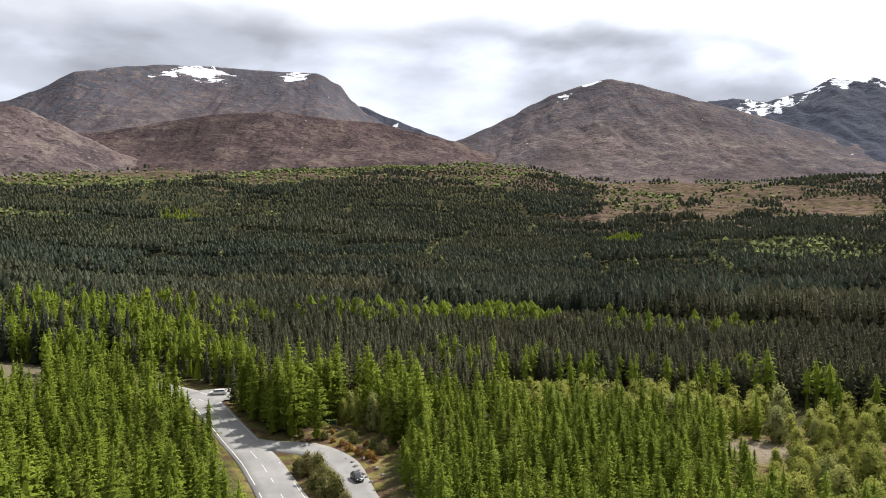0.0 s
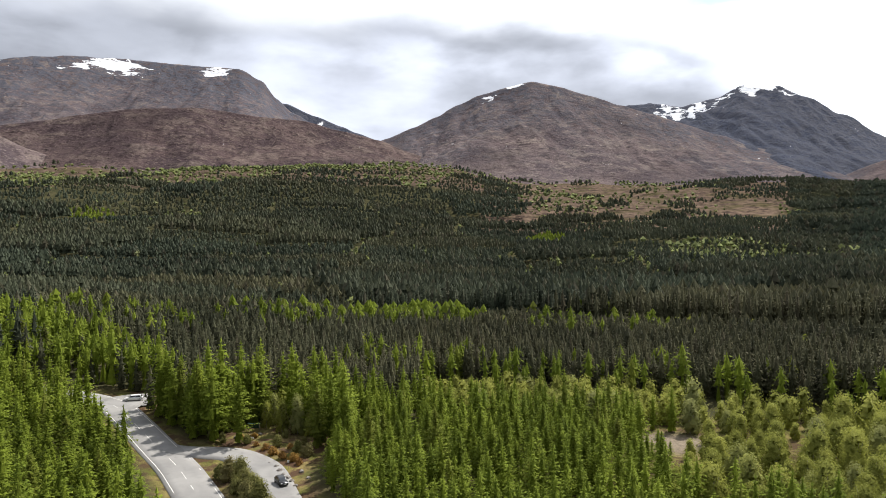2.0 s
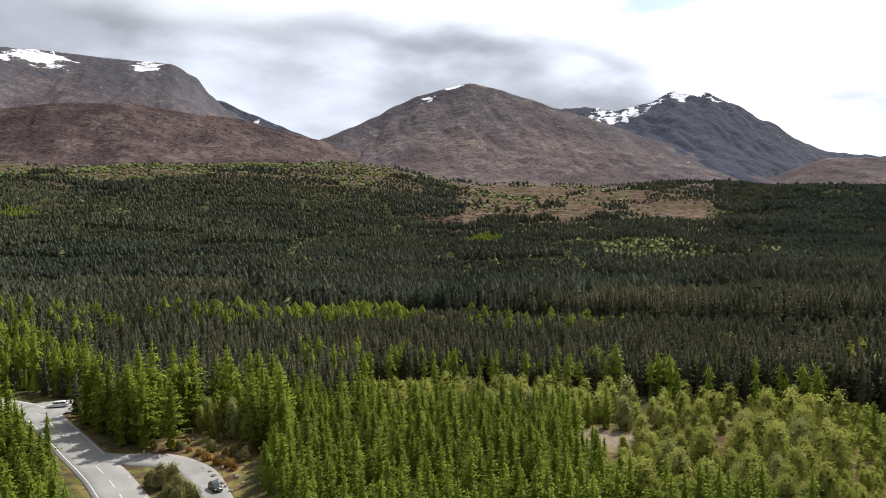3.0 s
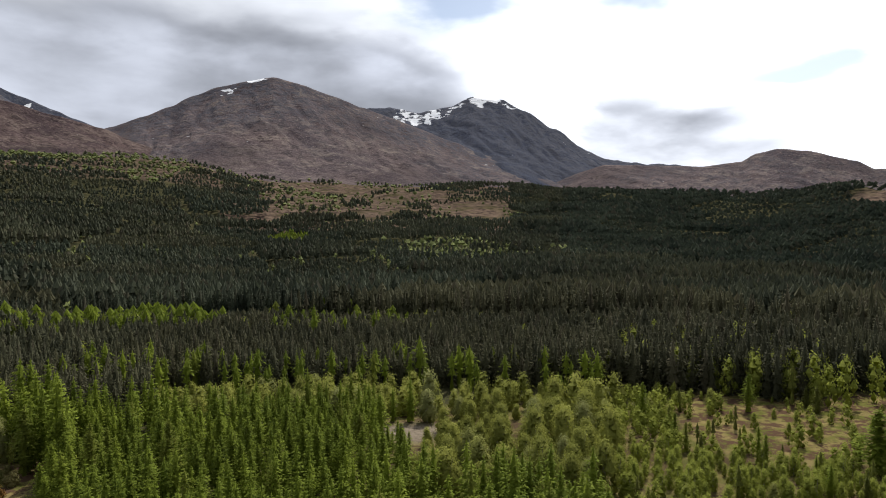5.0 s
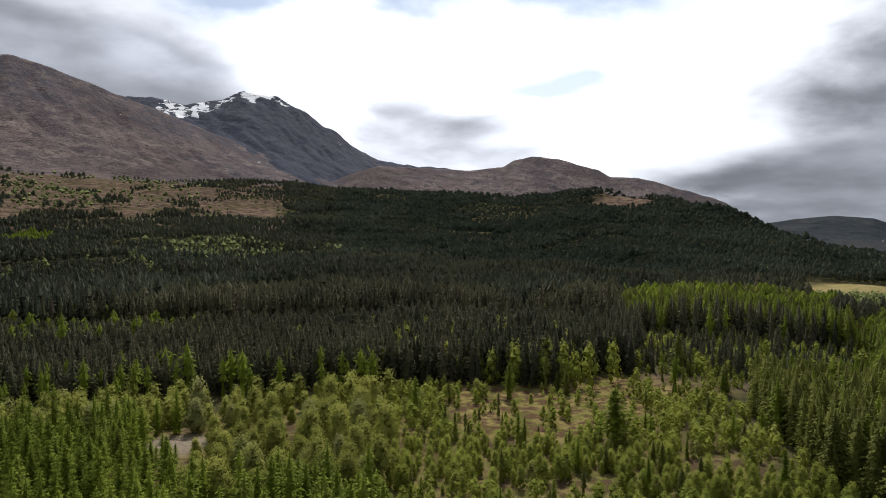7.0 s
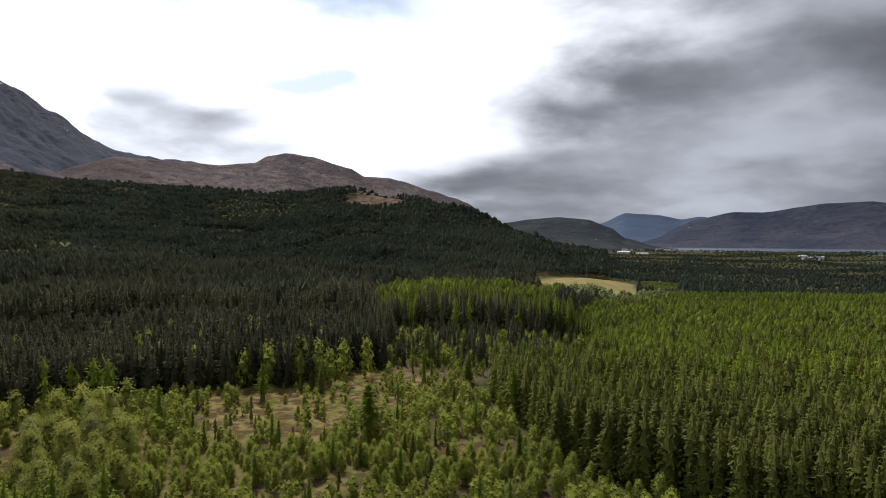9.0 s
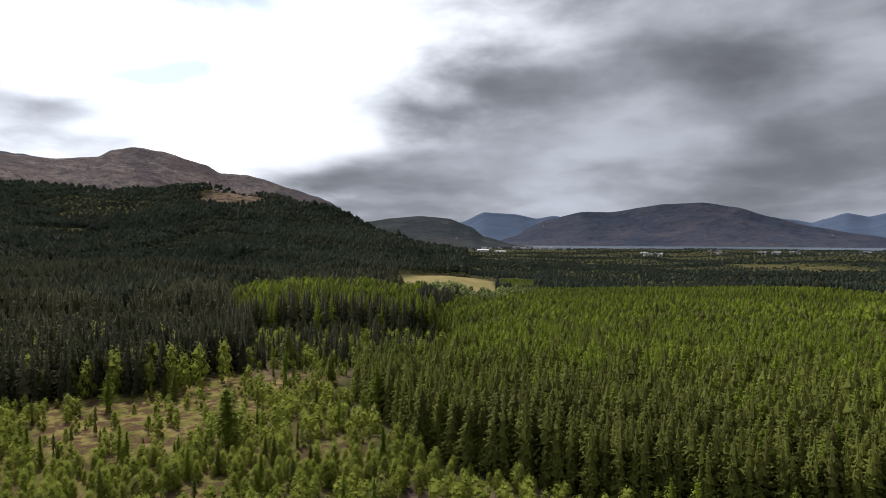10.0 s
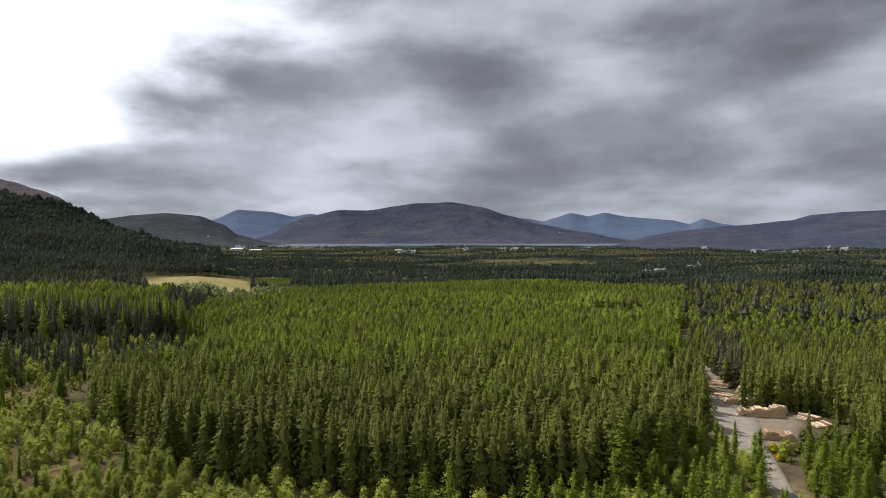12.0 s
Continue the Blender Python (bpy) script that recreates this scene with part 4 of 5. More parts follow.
    kind[front & (rnd < 0.05 + 0.5 * (az > 92))] = LARCH
    right = (az >= 113) & (r > 80) & (r < 238)
    kind[right] = LARCH
    kind[right & (rnd < 0.3)] = BIRCH
    kind[(az >= 121) & (r > 165) & (r < 238) & (rnd > 0.45)] = YOUNG
    kind[(az > 115.5) & (r > 226) & (r < 300) & (rnd > 0.25)] = SPRUCE
    kind[(az >= 113) & (az < 116.5) & (r > 150) & (r < 238) & (rnd > 0.5)] = YOUNG
    kind[(az > 40) & (az < 66) & (r > 225) & (r < 285) & (kind == SPRUCE) & (rnd > 0.8)] = BIRCH
    kind[(kind == BIRCH) & (r < 240) & (az > 38) & (fbm(x / 13, y / 13, 2) > 0.17)] = NONE
    # glades
    bank = patch(az, r, -8.0, 170, 3.4, 17) > 0.5
    kind[bank] = NONE
    kind[(patch(az, r, -8.4, 190, 3.0, 9) > 0.5) & (rnd < 0.5)] = BIRCH
    glade = np.maximum.reduce([patch(az, r, 52.0, 200, 8.0, 31), patch(az, r, 59.5, 240, 5, 17), patch(az, r, 70.5, 162, 2.0, 9)]) > 0.4
    kind[glade & (rnd > 0.24)] = NONE
    kind[patch(az, r, 23.9, 179, 2.4, 8) > 0.4] = NONE
    kind[patch(az, r, -34, 216, 4.2, 24) > 0.4] = NONE
    kind[patch(az, r, 118.3, 203, 3.5, 33) > 0.35] = NONE
    kind[patch(az, r, 121.7, 196, 2.4, 20) > 0.4] = NONE
    kind[patch(az, r, 116.2, 174, 1.6, 12) > 0.4] = NONE
    zone = (az > 107) & (az < 117.5) & (r > 95) & (r < np.interp(az, (107, 117), (128, 172)))
    kind[zone] = np.where(rnd[zone] < 0.62, LARCH, BIRCH)
    kind[patch(az, r, 122.4, 188, 2.6, 20) > 0.4] = NONE
    kind[(az > 117.5) & (r > 212) & (r < 320)] = np.where(rnd[(az > 117.5) & (r > 212) & (r < 320)] < 0.2, LARCH, YOUNG)
    close = r < 620
    d = np.full(len(az), 99.0)
    d[close] = off_way(x[close], y[close])
    kind[d < 1.8] = NONE
    return kind


def lattice(spread, lo, hi):
    """Jittered places over the near ground, between two distances."""
    g = np.arange(-hi, hi, spread)
    X, Y = np.meshgrid(g, g)
    x = (X + rng.uniform(-0.4, 0.4, X.shape) * spread).ravel()
    y = (Y + rng.uniform(-0.4, 0.4, Y.shape) * spread).ravel()
    r, az = np.hypot(x, y), np.degrees(np.arctan2(x, y))
    ok = (r < hi) & (r > lo) & (az > -37) & (az < 131)
    return x[ok], y[ok]


def far_places(lo, hi):
    """Places that open out with the distance."""
    xs, ys, q = [], [], lo
    while q < hi:
        gap = max(2.9 / q, np.interp(q, (500, 1100), (0.0056, 0.0044)))
        a = np.arange(radians(-37), radians(131), gap)
        a = a + rng.uniform(-0.45, 0.45, len(a)) * gap
        step = max(3.1, q * 0.0115)
        d = q + rng.uniform(-0.5, 0.5, len(a)) * step
        xs.append(d * np.sin(a)), ys.append(d * np.cos(a))
        q += step
    return np.concatenate(xs), np.concatenate(ys)


def plant():
    rows = []
    for (x, y), kinds in ((lattice(2.7, 91, 262), (YOUNG,)), (lattice(4.1, 91, 262), (LARCH,)), (lattice(3.2, 91, 262), (SPRUCE,)), (lattice(3.1, 91, 262), (BIRCH,)), (lattice(4.5, 91, 262), (WILLOW,)),
                          (far_places(262, 3150), (LARCH, SPRUCE, YOUNG, BIRCH, WILLOW))):
        az, r = np.degrees(np.arctan2(x, y)), np.hypot(x, y)
        kind = grows(az, r, x, y)
        keep = np.isin(kind, kinds)
        rows.append(np.stack([x, y, az, r, kind], 1)[keep])
    x, y, az, r, kind = np.concatenate(rows).T
    kind = kind.astype(int)
    z = ground_height(az, r) - 0.15
    tall = np.choose(kind, (1.0, 12.0, 15.5, 12.5, 4.3, 7.0)) * (1 + rng.normal(0, 1, len(kind)) * np.choose(kind, (0.1, 0.16, 0.10, 0.09, 0.34, 0.22))).clip(0.5, 1.45)
    tall = np.where((kind == LARCH) & (az > -19) & (az < -2) & (r > 164) & (r < 202), tall * 1.38, tall)
    tall = np.where((kind == LARCH) & (az > -4.5) & (az < 24) & (r < 190), tall * 0.9, tall)
    tall = np.where((kind == LARCH) & (az > 66) & (az < 113.2) & (r > np.interp(az, EDGE_AZ, EDGE_R)), 12.4 * (1 + 0.08 * rng.normal(0, 1, len(kind))), tall)
    # stands of one age: blocks of their own height and tint
    wx, wy = x + 120 * fbm(x / 150, y / 150, 2), y + 120 * fbm(x / 150 + 9, y / 150, 2)
    cell = LATTICE[np.floor(wx / 150).astype(int) & 255, np.floor(wy / 110).astype(int) & 255]
    tint = LATTICE[np.floor(wx / 150).astype(int) + 90 & 255, np.floor(wy / 110).astype(int) & 255] - 0.5
    near_stand = (az > -24) & (az < 62) & (r < stand_edge(az))
    edge_up = np.interp(az, (-24, 0, 25, 42, 62), (12.0, 12.0, 12.5, 16.5, 16.0)) / 15.5
    stand = 0.70 + 0.60 * cell
    stand = np.where(near_stand, edge_up, stand)
    stand = np.where(~near_stand & (az > 4) & (az < 60) & (r < 470), np.interp(r, (385, 480), (1.42, 0.98)), stand)
    stand = np.where(r > 800, stand * np.interp(r, (800, 1500), (1.0, 1.1)), stand)
    tall = np.where(kind == SPRUCE, tall * stand, tall)
    tint = np.where(near_stand, 0.26 + 0.25 * tint, tint * 0.75 + 0.06)
    tall = np.where(((kind == YOUNG) | (kind == LARCH)) & (az > 66) & (az < 113), tall * np.interp(r, (130, 260, 640), (1.18, 0.98, 0.62)), tall)
    tall = np.where(kind == BIRCH, tall * np.where(r > 262, np.where(az > 77, 1.8, np.where(r < 480, 1.7, np.where(r > 1650, 3.2, 2.5))), np.where(az > 39, 1.0, 1.4)), tall)
    tall = np.where((kind == LARCH) & (r > 262) & (az < 58), tall * 1.12, tall)
    tall = np.where((kind != BIRCH) & (r > 330) & (r < 430) & (az >= 58) & (az < 74.5), 17.5 + 5 * rng.rand(len(tall)) + 7 * fbm(az / 4, r / 60, 2), tall)
    tall = np.where((kind == BIRCH) & (r > 240) & (r < 340) & (az > 60) & (az < 75), tall * 0.7, tall)
    tall = np.where((kind != BIRCH) & (r > 240) & (r < 330) & (az > 60) & (az < 76), tall * 0.55, tall)
    tall = np.where((az > 21.5) & (az < 26.0) & (r > 138) & (r < 178), tall * 0.5, tall)
    tall = np.where((kind == WILLOW) & (az > 24), tall * rng.uniform(0.75, 1.4, len(tall)), tall)
    tall = np.where((kind == LARCH) & (az > 66) & (az < 114) & (r < np.interp(az, EDGE_AZ, EDGE_R) - 4), tall * 0.55, tall)
    tall = np.where((kind == LARCH) & (az >= 112) & (r < 240), tall * 0.72, tall)
    tall = np.where((az > 113) & (r > 235) & (r < 700) & (kind != BIRCH), tall * 0.75, tall)
    tall = np.where((az > 77) & (r > 690), tall * np.interp(r, (690, 1000, 1800), (0.66, 0.45, 0.34)), tall)
    tall = np.where((kind != BIRCH) & (kind != WILLOW) & (az > 40) & (az < 66) & (r < 225), tall * 0.5, tall)
    tall = np.where((patch(az, r, 107.6, 430, 2.2, 34) > 0.5) & (kind != BIRCH), 14 + 2 * rng.rand(len(tall)), tall)
    # Far spruces turn cooler: haze put into their tint.
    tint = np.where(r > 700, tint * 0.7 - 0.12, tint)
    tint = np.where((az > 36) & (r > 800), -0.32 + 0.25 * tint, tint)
    # Strath woods get cloud shade painted in as a dark blue tint.
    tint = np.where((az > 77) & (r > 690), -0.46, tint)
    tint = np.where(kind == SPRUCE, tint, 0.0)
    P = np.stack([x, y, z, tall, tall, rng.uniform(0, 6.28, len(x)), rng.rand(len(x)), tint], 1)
    amid = (kind == BIRCH) & (r > 228) & (r < 900) & (az < 58)
    P[amid, 3] = 12.0 + 2.0 * rng.normal(0, 1, amid.sum())
    P[amid, 4] = P[amid, 3] * 0.72
    P[:, 4] *= np.where((az > 32) & (az <= 77) & (r > 800), 1.45, 1.0)
    P[:, 4] *= np.where((az > 77) & (r > 690), np.interp(r, (690, 1200), (1.0, 1.9)), 1.0)
    P[:, 4] *= np.where(r > 500, np.interp(r, (500, 1100, 2200), (1.0, 1.25, 1.7)), 1.0)
    return P, kind, r, az


P, KIND, FAR, BEARING = plant()


def tree_kind(name, label, category, group, variants, mat, bark, count, sel):
    """Trees of a kind where the ground opens to view, as things of their own with trunk and crown. Returns which places they took."""
    order = np.nonzero(sel)[0]
    order = order[np.argsort(np.abs(FAR[order] - 150))][:count]
    made = []
    for k, (height, crown, stem) in enumerate(variants):
        top = tagged(new(name), label, category, group)
        V, F, N = soften(crown[0], crown[1], *(ROUND if mat in ('birch', 'far_birch', 'willow') else POINTED))
        cm = sheet("crown", V, F, mat, True, N)
        tm = sheet("trunk", stem[0], stem[1], bark, True)
        part("trunk", tm, top)
        part("crown", cm, top)
        made.append([top, height, False])
    for q, i in enumerate(order):
        v = made[q % len(made)]
        s = P[i, 3] / v[1]
        m = Matrix.LocRotScale(P[i, :3], Euler((0, 0, P[i, 5])), None)
        if v[2]:
            ob = copy_thing(v[0], m)
        else:
            ob, v[2] = v[0], True
            ob.matrix_basis = m
        ob.scale = (s, s, s)
    return order


def unit(VF, height):
    return VF[0] / height, VF[1]


taken = np.zeros(len(P), bool)
VIEW = (BEARING > -34) & (BEARING < 128)
larches = [(13, conifer(13, 3.7, 25, 9, 8, 20 + k, 0.05, 0.15, 0.48, 0.9, 0.30, 0.1, 1.08, (7, 6), 0.24), trunk_arrays(12.6, 0.15)) for k in range(5)]
spruces = [(13, conifer(13, 3.2, 22, 9, 6, 40 + k, 0.2, 0.03, 0.68, 0.85, 0.1, 0.25, 1.3), trunk_arrays(12.6, 0.17)) for k in range(4)]
birches = [(5.5, broadleaf(5.5, 1.9, 16, 105, 60 + k, 0.17, 0.06, 0.5), limbs(5.5, 1.4, 4, 60 + k, 0.06)) for k in range(4)]
willows = [(7.5, broadleaf(7.5, 3.1, 22, 120, 70 + k, 0.24, 0.06, 0.52), limbs(7.5, 2.6, 6, 70 + k, 0.09)) for k in range(4)]
for args in (
        ("larch_tree", "young larch in fresh bright green needles", "tree", "larches near the road", larches, "larch", "bark", 290, (KIND == LARCH) & VIEW),
        ("spruce_tree", "dark green young spruce at the plantation's edge", "tree", "plantation spruces", spruces, "young", "bark", 200, (KIND == YOUNG) & VIEW),
        ("birch_tree", "small yellow-green birch in new leaf", "tree", "birch scrub", birches, "birch", "pale_bark", 290, (KIND == BIRCH) & VIEW),
        ("willow_tree", "rounded grey-green willow in new leaf", "tree", "willows by the burn", willows, "willow", "pale_bark", 110, (KIND == WILLOW) & VIEW)):
    taken[tree_kind(*args)] = True

mid_larch = [unit(conifer(13, 3.5, 16, 7, 4, 120 + k, 0.05, 0.14, 0.68, 0.9, 0.28, 0.15, 1.08, (5, 6), 0.28), 13) for k in range(4)]
mid_spruce = [unit(conifer(13, 2.7, 14, 7, 2, 140 + k, 0.2, 0.05, 0.9, 0.9, 0.1, 0.35, 1.4, (6, 6)), 13) for k in range(4)]
edge_spruce = [unit(conifer(13, 2.1, 8, 6, 1, 150 + k, 0.2, 0.42, 0.95, 0.8, 0.1, 0.35, 1.9, (3, 5), 0.5), 13) for k in range(5)]
edge_larch = [unit(conifer(13, 2.4, 8, 6, 1, 155 + k, 0.05, 0.40, 1.15, 0.8, 0.2, 0.3, 1.9, (3, 5)), 13) for k in range(5)]
far_cone = [tiers(4, 6, 180 + k, 0.15, 0.42, 0.8, False, 1.7) for k in range(6)]
far_larch = [tiers(4, 6, 190 + k, 0.165, 0.40, 0.75, False, 1.8) for k in range(5)]
skirt_cone = [unit(conifer(13, 2.5, 12, 6, 1, 195 + k, 0.15, 0.05, 1.25, 0.85, 0.1, 0.35, 1.4, (5, 6)), 13) for k in range(5)]
beyond_cone = [tiers(3, 5, 185 + k, 0.15, 0.45, 0.8, False, 1.5) for k in range(6)]
distant_cone = [tiers(2, 5, 210 + k, 0.14, 0.5, 0.8, False, 1.3) for k in range(6)]
mid_birch = [unit(broadleaf(5.5, 2.1, 9, 36, 160 + k, 0.27, 0.06, 0.55), 5.5) for k in range(4)]
mid_willow = [unit(broadleaf(7.5, 3.2, 13, 44, 170 + k, 0.38, 0.06, 0.58), 7.5) for k in range(3)]
far_tuft = [tuft(9, 200 + k) for k in range(4)]
distant_tuft = [tuft(4, 220 + k) for k in range(4)]
for code, steps, mat, name, label in (
        (LARCH, ((215, mid_larch), (330, edge_larch), (470, far_larch), (850, beyond_cone), (4000, distant_cone)), "larch", "larch_wood", "bright green larch wood in new needles"),
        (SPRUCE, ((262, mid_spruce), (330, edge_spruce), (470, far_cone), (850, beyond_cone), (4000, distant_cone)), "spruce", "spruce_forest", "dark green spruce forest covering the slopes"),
        (YOUNG, ((130, mid_spruce), (320, edge_spruce), (470, far_cone), (850, beyond_cone), (4000, distant_cone)), "young", "young_plantation", "dense young conifer plantation"),
        (BIRCH, ((370, mid_birch), (850, far_tuft), (4000, distant_tuft)), "birch", "birch_wood", "yellow-green birch wood in new leaf"),
        (WILLOW, ((370, mid_willow), (850, far_tuft)), "willow", "willow_thicket", "grey-green willow thicket")):
    here, start = (KIND == code) & ~taken, 0
    skirted = here & (code in (SPRUCE, YOUNG, LARCH)) & (FAR > 262) & (((BEARING > 56) & (BEARING < 76) & (FAR < 372)) | ((BEARING < 60) & (FAR > stand_edge(BEARING) - 2) & (FAR < stand_edge(BEARING) + 14)))
    planted(name, skirt_cone, P[skirted], mat, label, "trees")
    here &= ~skirted
    front = here & (code in (YOUNG, LARCH)) & (((BEARING > 64) & (BEARING < 116) & (FAR < np.interp(BEARING, EDGE_AZ, EDGE_R) + 15)) | ((BEARING >= 112) & (FAR < 250)))
    planted(name, mid_spruce if code == YOUNG else mid_larch, P[front], mat, label, "trees")
    here &= ~front
    for reach, shapes in steps:
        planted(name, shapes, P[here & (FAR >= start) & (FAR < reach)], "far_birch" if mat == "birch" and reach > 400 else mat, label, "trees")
        start = reach

# ---- things on the ground ----


def solid(name, verts, faces, mats, index=None, smooth=False):
    me = bpy.data.meshes.new(name)
    me.from_pydata([tuple(v) for v in verts], [], [tuple(f) for f in faces])
    for m in mats:
        me.materials.append(M[m])
    if index is not None:
        me.polygons.foreach_set("material_index", index)
    me.polygons.foreach_set("use_smooth", [smooth] * len(me.polygons))
    me.update()
    return me


def block(x0, x1, y0, y1, z0, z1, cut=0.0):
    """A box with its long edges taken off."""
    bm = bmesh.new()
    bmesh.ops.create_cube(bm, size=1.0)
    for v in bm.verts:
        v.co = Vector((x0 if v.co.x < 0 else x1, y0 if v.co.y < 0 else y1, z0 if v.co.z < 0 else z1))
    if cut:
        bmesh.ops.bevel(bm, geom=list(bm.edges), offset=cut, segments=2, affect="EDGES", profile=0.6)
    return bm


def finish(bm, name, mat, smooth=False):
    me = bpy.data.meshes.new(name)
    bm.to_mesh(me)
    bm.free()
    me.materials.append(M[mat])
    me.polygons.foreach_set("use_smooth", [smooth] * len(me.polygons))
    return me


def loft(sections):
    """A closed hull through rings of points."""
    k = len(sections[0])
    V = [p for s in sections for p in s]
    F = [(i * k + j, i * k + (j + 1) % k, (i + 1) * k + (j + 1) % k, (i + 1) * k + j) for i in range(len(sections) - 1) for j in range(k)]
    return V, F + [tuple(reversed(range(k))), tuple(range(len(V) - k, len(V)))]


def wheel_mesh(radius, width, sides=16):
    ring = [(math.cos(6.2832 * i / sides), math.sin(6.2832 * i / sides)) for i in range(sides)]
    cuts = [(radius * 0.66, -width / 2), (radius * 0.94, -width / 2), (radius, -width * 0.3), (radius, width * 0.3), (radius * 0.94, width / 2), (radius * 0.66, width / 2)]
    V = [(c * r, y, s * r) for r, y in cuts for c, s in ring]
    F = [(i * sides + j, i * sides + (j + 1) % sides, ((i + 1) % 6) * sides + (j + 1) % sides, ((i + 1) % 6) * sides + j) for i in range(6) for j in range(sides)]
    return V, F


def car(name, label, paint, length, roof_from, roof_to, place, heading, height=1.46, width=1.78):
    """x runs forward. roof_from, roof_to: where the roof starts at the back and ends at the front, along the length."""
    top = tagged(new(name), label, "car")
    h, w = length / 2, width / 2
    hull = []
    for x, half, low, belt in ((-h, 0.72, 0.42, 0.80), (-h + 0.12, 0.90, 0.24, 0.93), (-h + 0.9, 1.0, 0.20, 0.97), (-0.2, 1.0, 0.20, 0.95), (h - 1.25, 1.0, 0.20, 0.93), (h - 0.55, 0.97, 0.20, 0.82), (h - 0.12, 0.88, 0.24, 0.68), (h, 0.70, 0.38, 0.58)):
        a = half * w
        hull.append([(x, -a * 0.92, low), (x, -a, low + 0.18), (x, -a, belt - 0.16), (x, -a * 0.90, belt), (x, a * 0.90, belt), (x, a, belt - 0.16), (x, a, low + 0.18), (x, a * 0.92, low)])
    part("body", solid("body", *loft(hull), [paint], smooth=True), top)
    r0, r1 = -h + roof_from, h - roof_to
    cab = []
    for x, half, z in ((r0 - 0.42, 0.84, 0.93), (r0, 0.72, height - 0.06), (r0 + 0.35, 0.71, height), (r1 - 0.5, 0.71, height - 0.01), (r1, 0.72, height - 0.07), (r1 + 0.75, 0.86, 0.90)):
        a = half * w
        cab.append([(x, -0.88 * w, 0.88), (x, -a, z - 0.04), (x, -a * 0.85, z), (x, a * 0.85, z), (x, a, z - 0.04), (x, 0.88 * w, 0.88)])
    part("cabin", solid("cabin", *loft(cab), [paint], smooth=False), top)

    def pane(name, corners, lift):
        n = (Vector(corners[1]) - Vector(corners[0])).cross(Vector(corners[3]) - Vector(corners[0])).normalized()
        if n.dot(Vector(lift)) < 0:
            n.negate()
        outer = [Vector(c) + n * 0.015 for c in corners]
        inner = [Vector(c) - n * 0.03 for c in corners]
        V = outer + inner
        F = [(0, 1, 2, 3), (7, 6, 5, 4)] + [(i, (i + 1) % 4, 4 + (i + 1) % 4, 4 + i) for i in range(4)]
        part(name, solid(name, V, F, ["glass"]), top)
    pane("windscreen", [(r1 + 0.66, -0.72 * w, 0.96), (r1 + 0.66, 0.72 * w, 0.96), (r1 + 0.06, 0.62 * w, height - 0.12), (r1 + 0.06, -0.62 * w, height - 0.12)], (1, 0, 0.6))
    pane("rear_window", [(r0 - 0.36, -0.70 * w, 1.0), (r0 - 0.36, 0.70 * w, 1.0), (r0 - 0.05, 0.62 * w, height - 0.14), (r0 - 0.05, -0.62 * w, height - 0.14)], (-1, 0, 0.6))
    for side in (-1, 1):
        mid = (r0 + r1) / 2 + 0.1
        for a, b, c, d in ((r0 + 0.02, mid - 0.05, mid - 0.05, r0 + 0.1), (mid + 0.05, r1 + 0.52, r1 - 0.02, mid + 0.05)):
            pane("side_window", [(a, side * 0.865 * w, 0.95), (b, side * 0.865 * w, 0.95), (c, side * 0.755 * w, height - 0.13), (d, side * 0.755 * w, height - 0.13)], (0, side, 0.2))
        part("mirror", finish(block(r1 + 0.35, r1 + 0.5, side * w * 0.98 - 0.09, side * w * 0.98 + 0.09, 0.92, 1.05, 0.03), "mirror", paint), top)
        part("headlight", finish(block(h - 0.24, h - 0.04, side * 0.66 * w - 0.16, side * 0.66 * w + 0.16, 0.56, 0.70, 0.03), "headlight", "lamp"), top)
        part("tail_light", finish(block(-h + 0.01, -h + 0.16, side * 0.74 * w - 0.1, side * 0.74 * w + 0.1, 0.66, 0.86, 0.03), "tail_light", "tail_lamp"), top)
    for x in (-h + 0.82, h - 0.86):
        for side in (-1, 1):
            V, F = wheel_mesh(0.32, 0.2)
            axle = new("wheel")
            axle.parent = top
            axle.location = (x, side * (w - 0.1), 0.32)
            part("tyre", solid("tyre", V, F, ["tyre"], smooth=True), axle)
            part("rim", finish(block(-0.2, 0.2, -0.06, 0.06, -0.2, 0.2, 0.08), "rim", "rim"), axle)
    part("bumper", finish(block(h - 0.16, h + 0.05, -0.72 * w, 0.72 * w, 0.3, 0.5, 0.05), "bumper", paint), top)
    part("number_plate", finish(block(h + 0.04, h + 0.065, -0.26, 0.26, 0.40, 0.51, 0.008), "number_plate", "plate"), top)
    top.matrix_basis = Matrix.LocRotScale(place, Euler((0, 0, heading)), None)
    return top


def on_line(line, q):
    p, d = line[q], line[q + 1] - line[q - 1]
    return p, math.atan2(d[1], d[0])


p, turn = on_line(WAYS[1][0], int(np.argmin(np.hypot(*(WAYS[1][0] - np.array(spot(-7.0, 143.5)[:2])).T))))
car("parked_car", "black hatchback parked in the lay-by", "black_paint", 4.2, 0.75, 1.75, Vector((p[0] + 0.8, p[1], ground_at(*p) + 0.16)), math.radians(-64))
w = spot(-17.7, 211.5)
car("estate_car", "white estate car on the small parking place", "white_paint", 4.75, 0.5, 1.75, w + Vector((0, 0, 0.30)), math.radians(180 + 12), 1.5, 1.82)


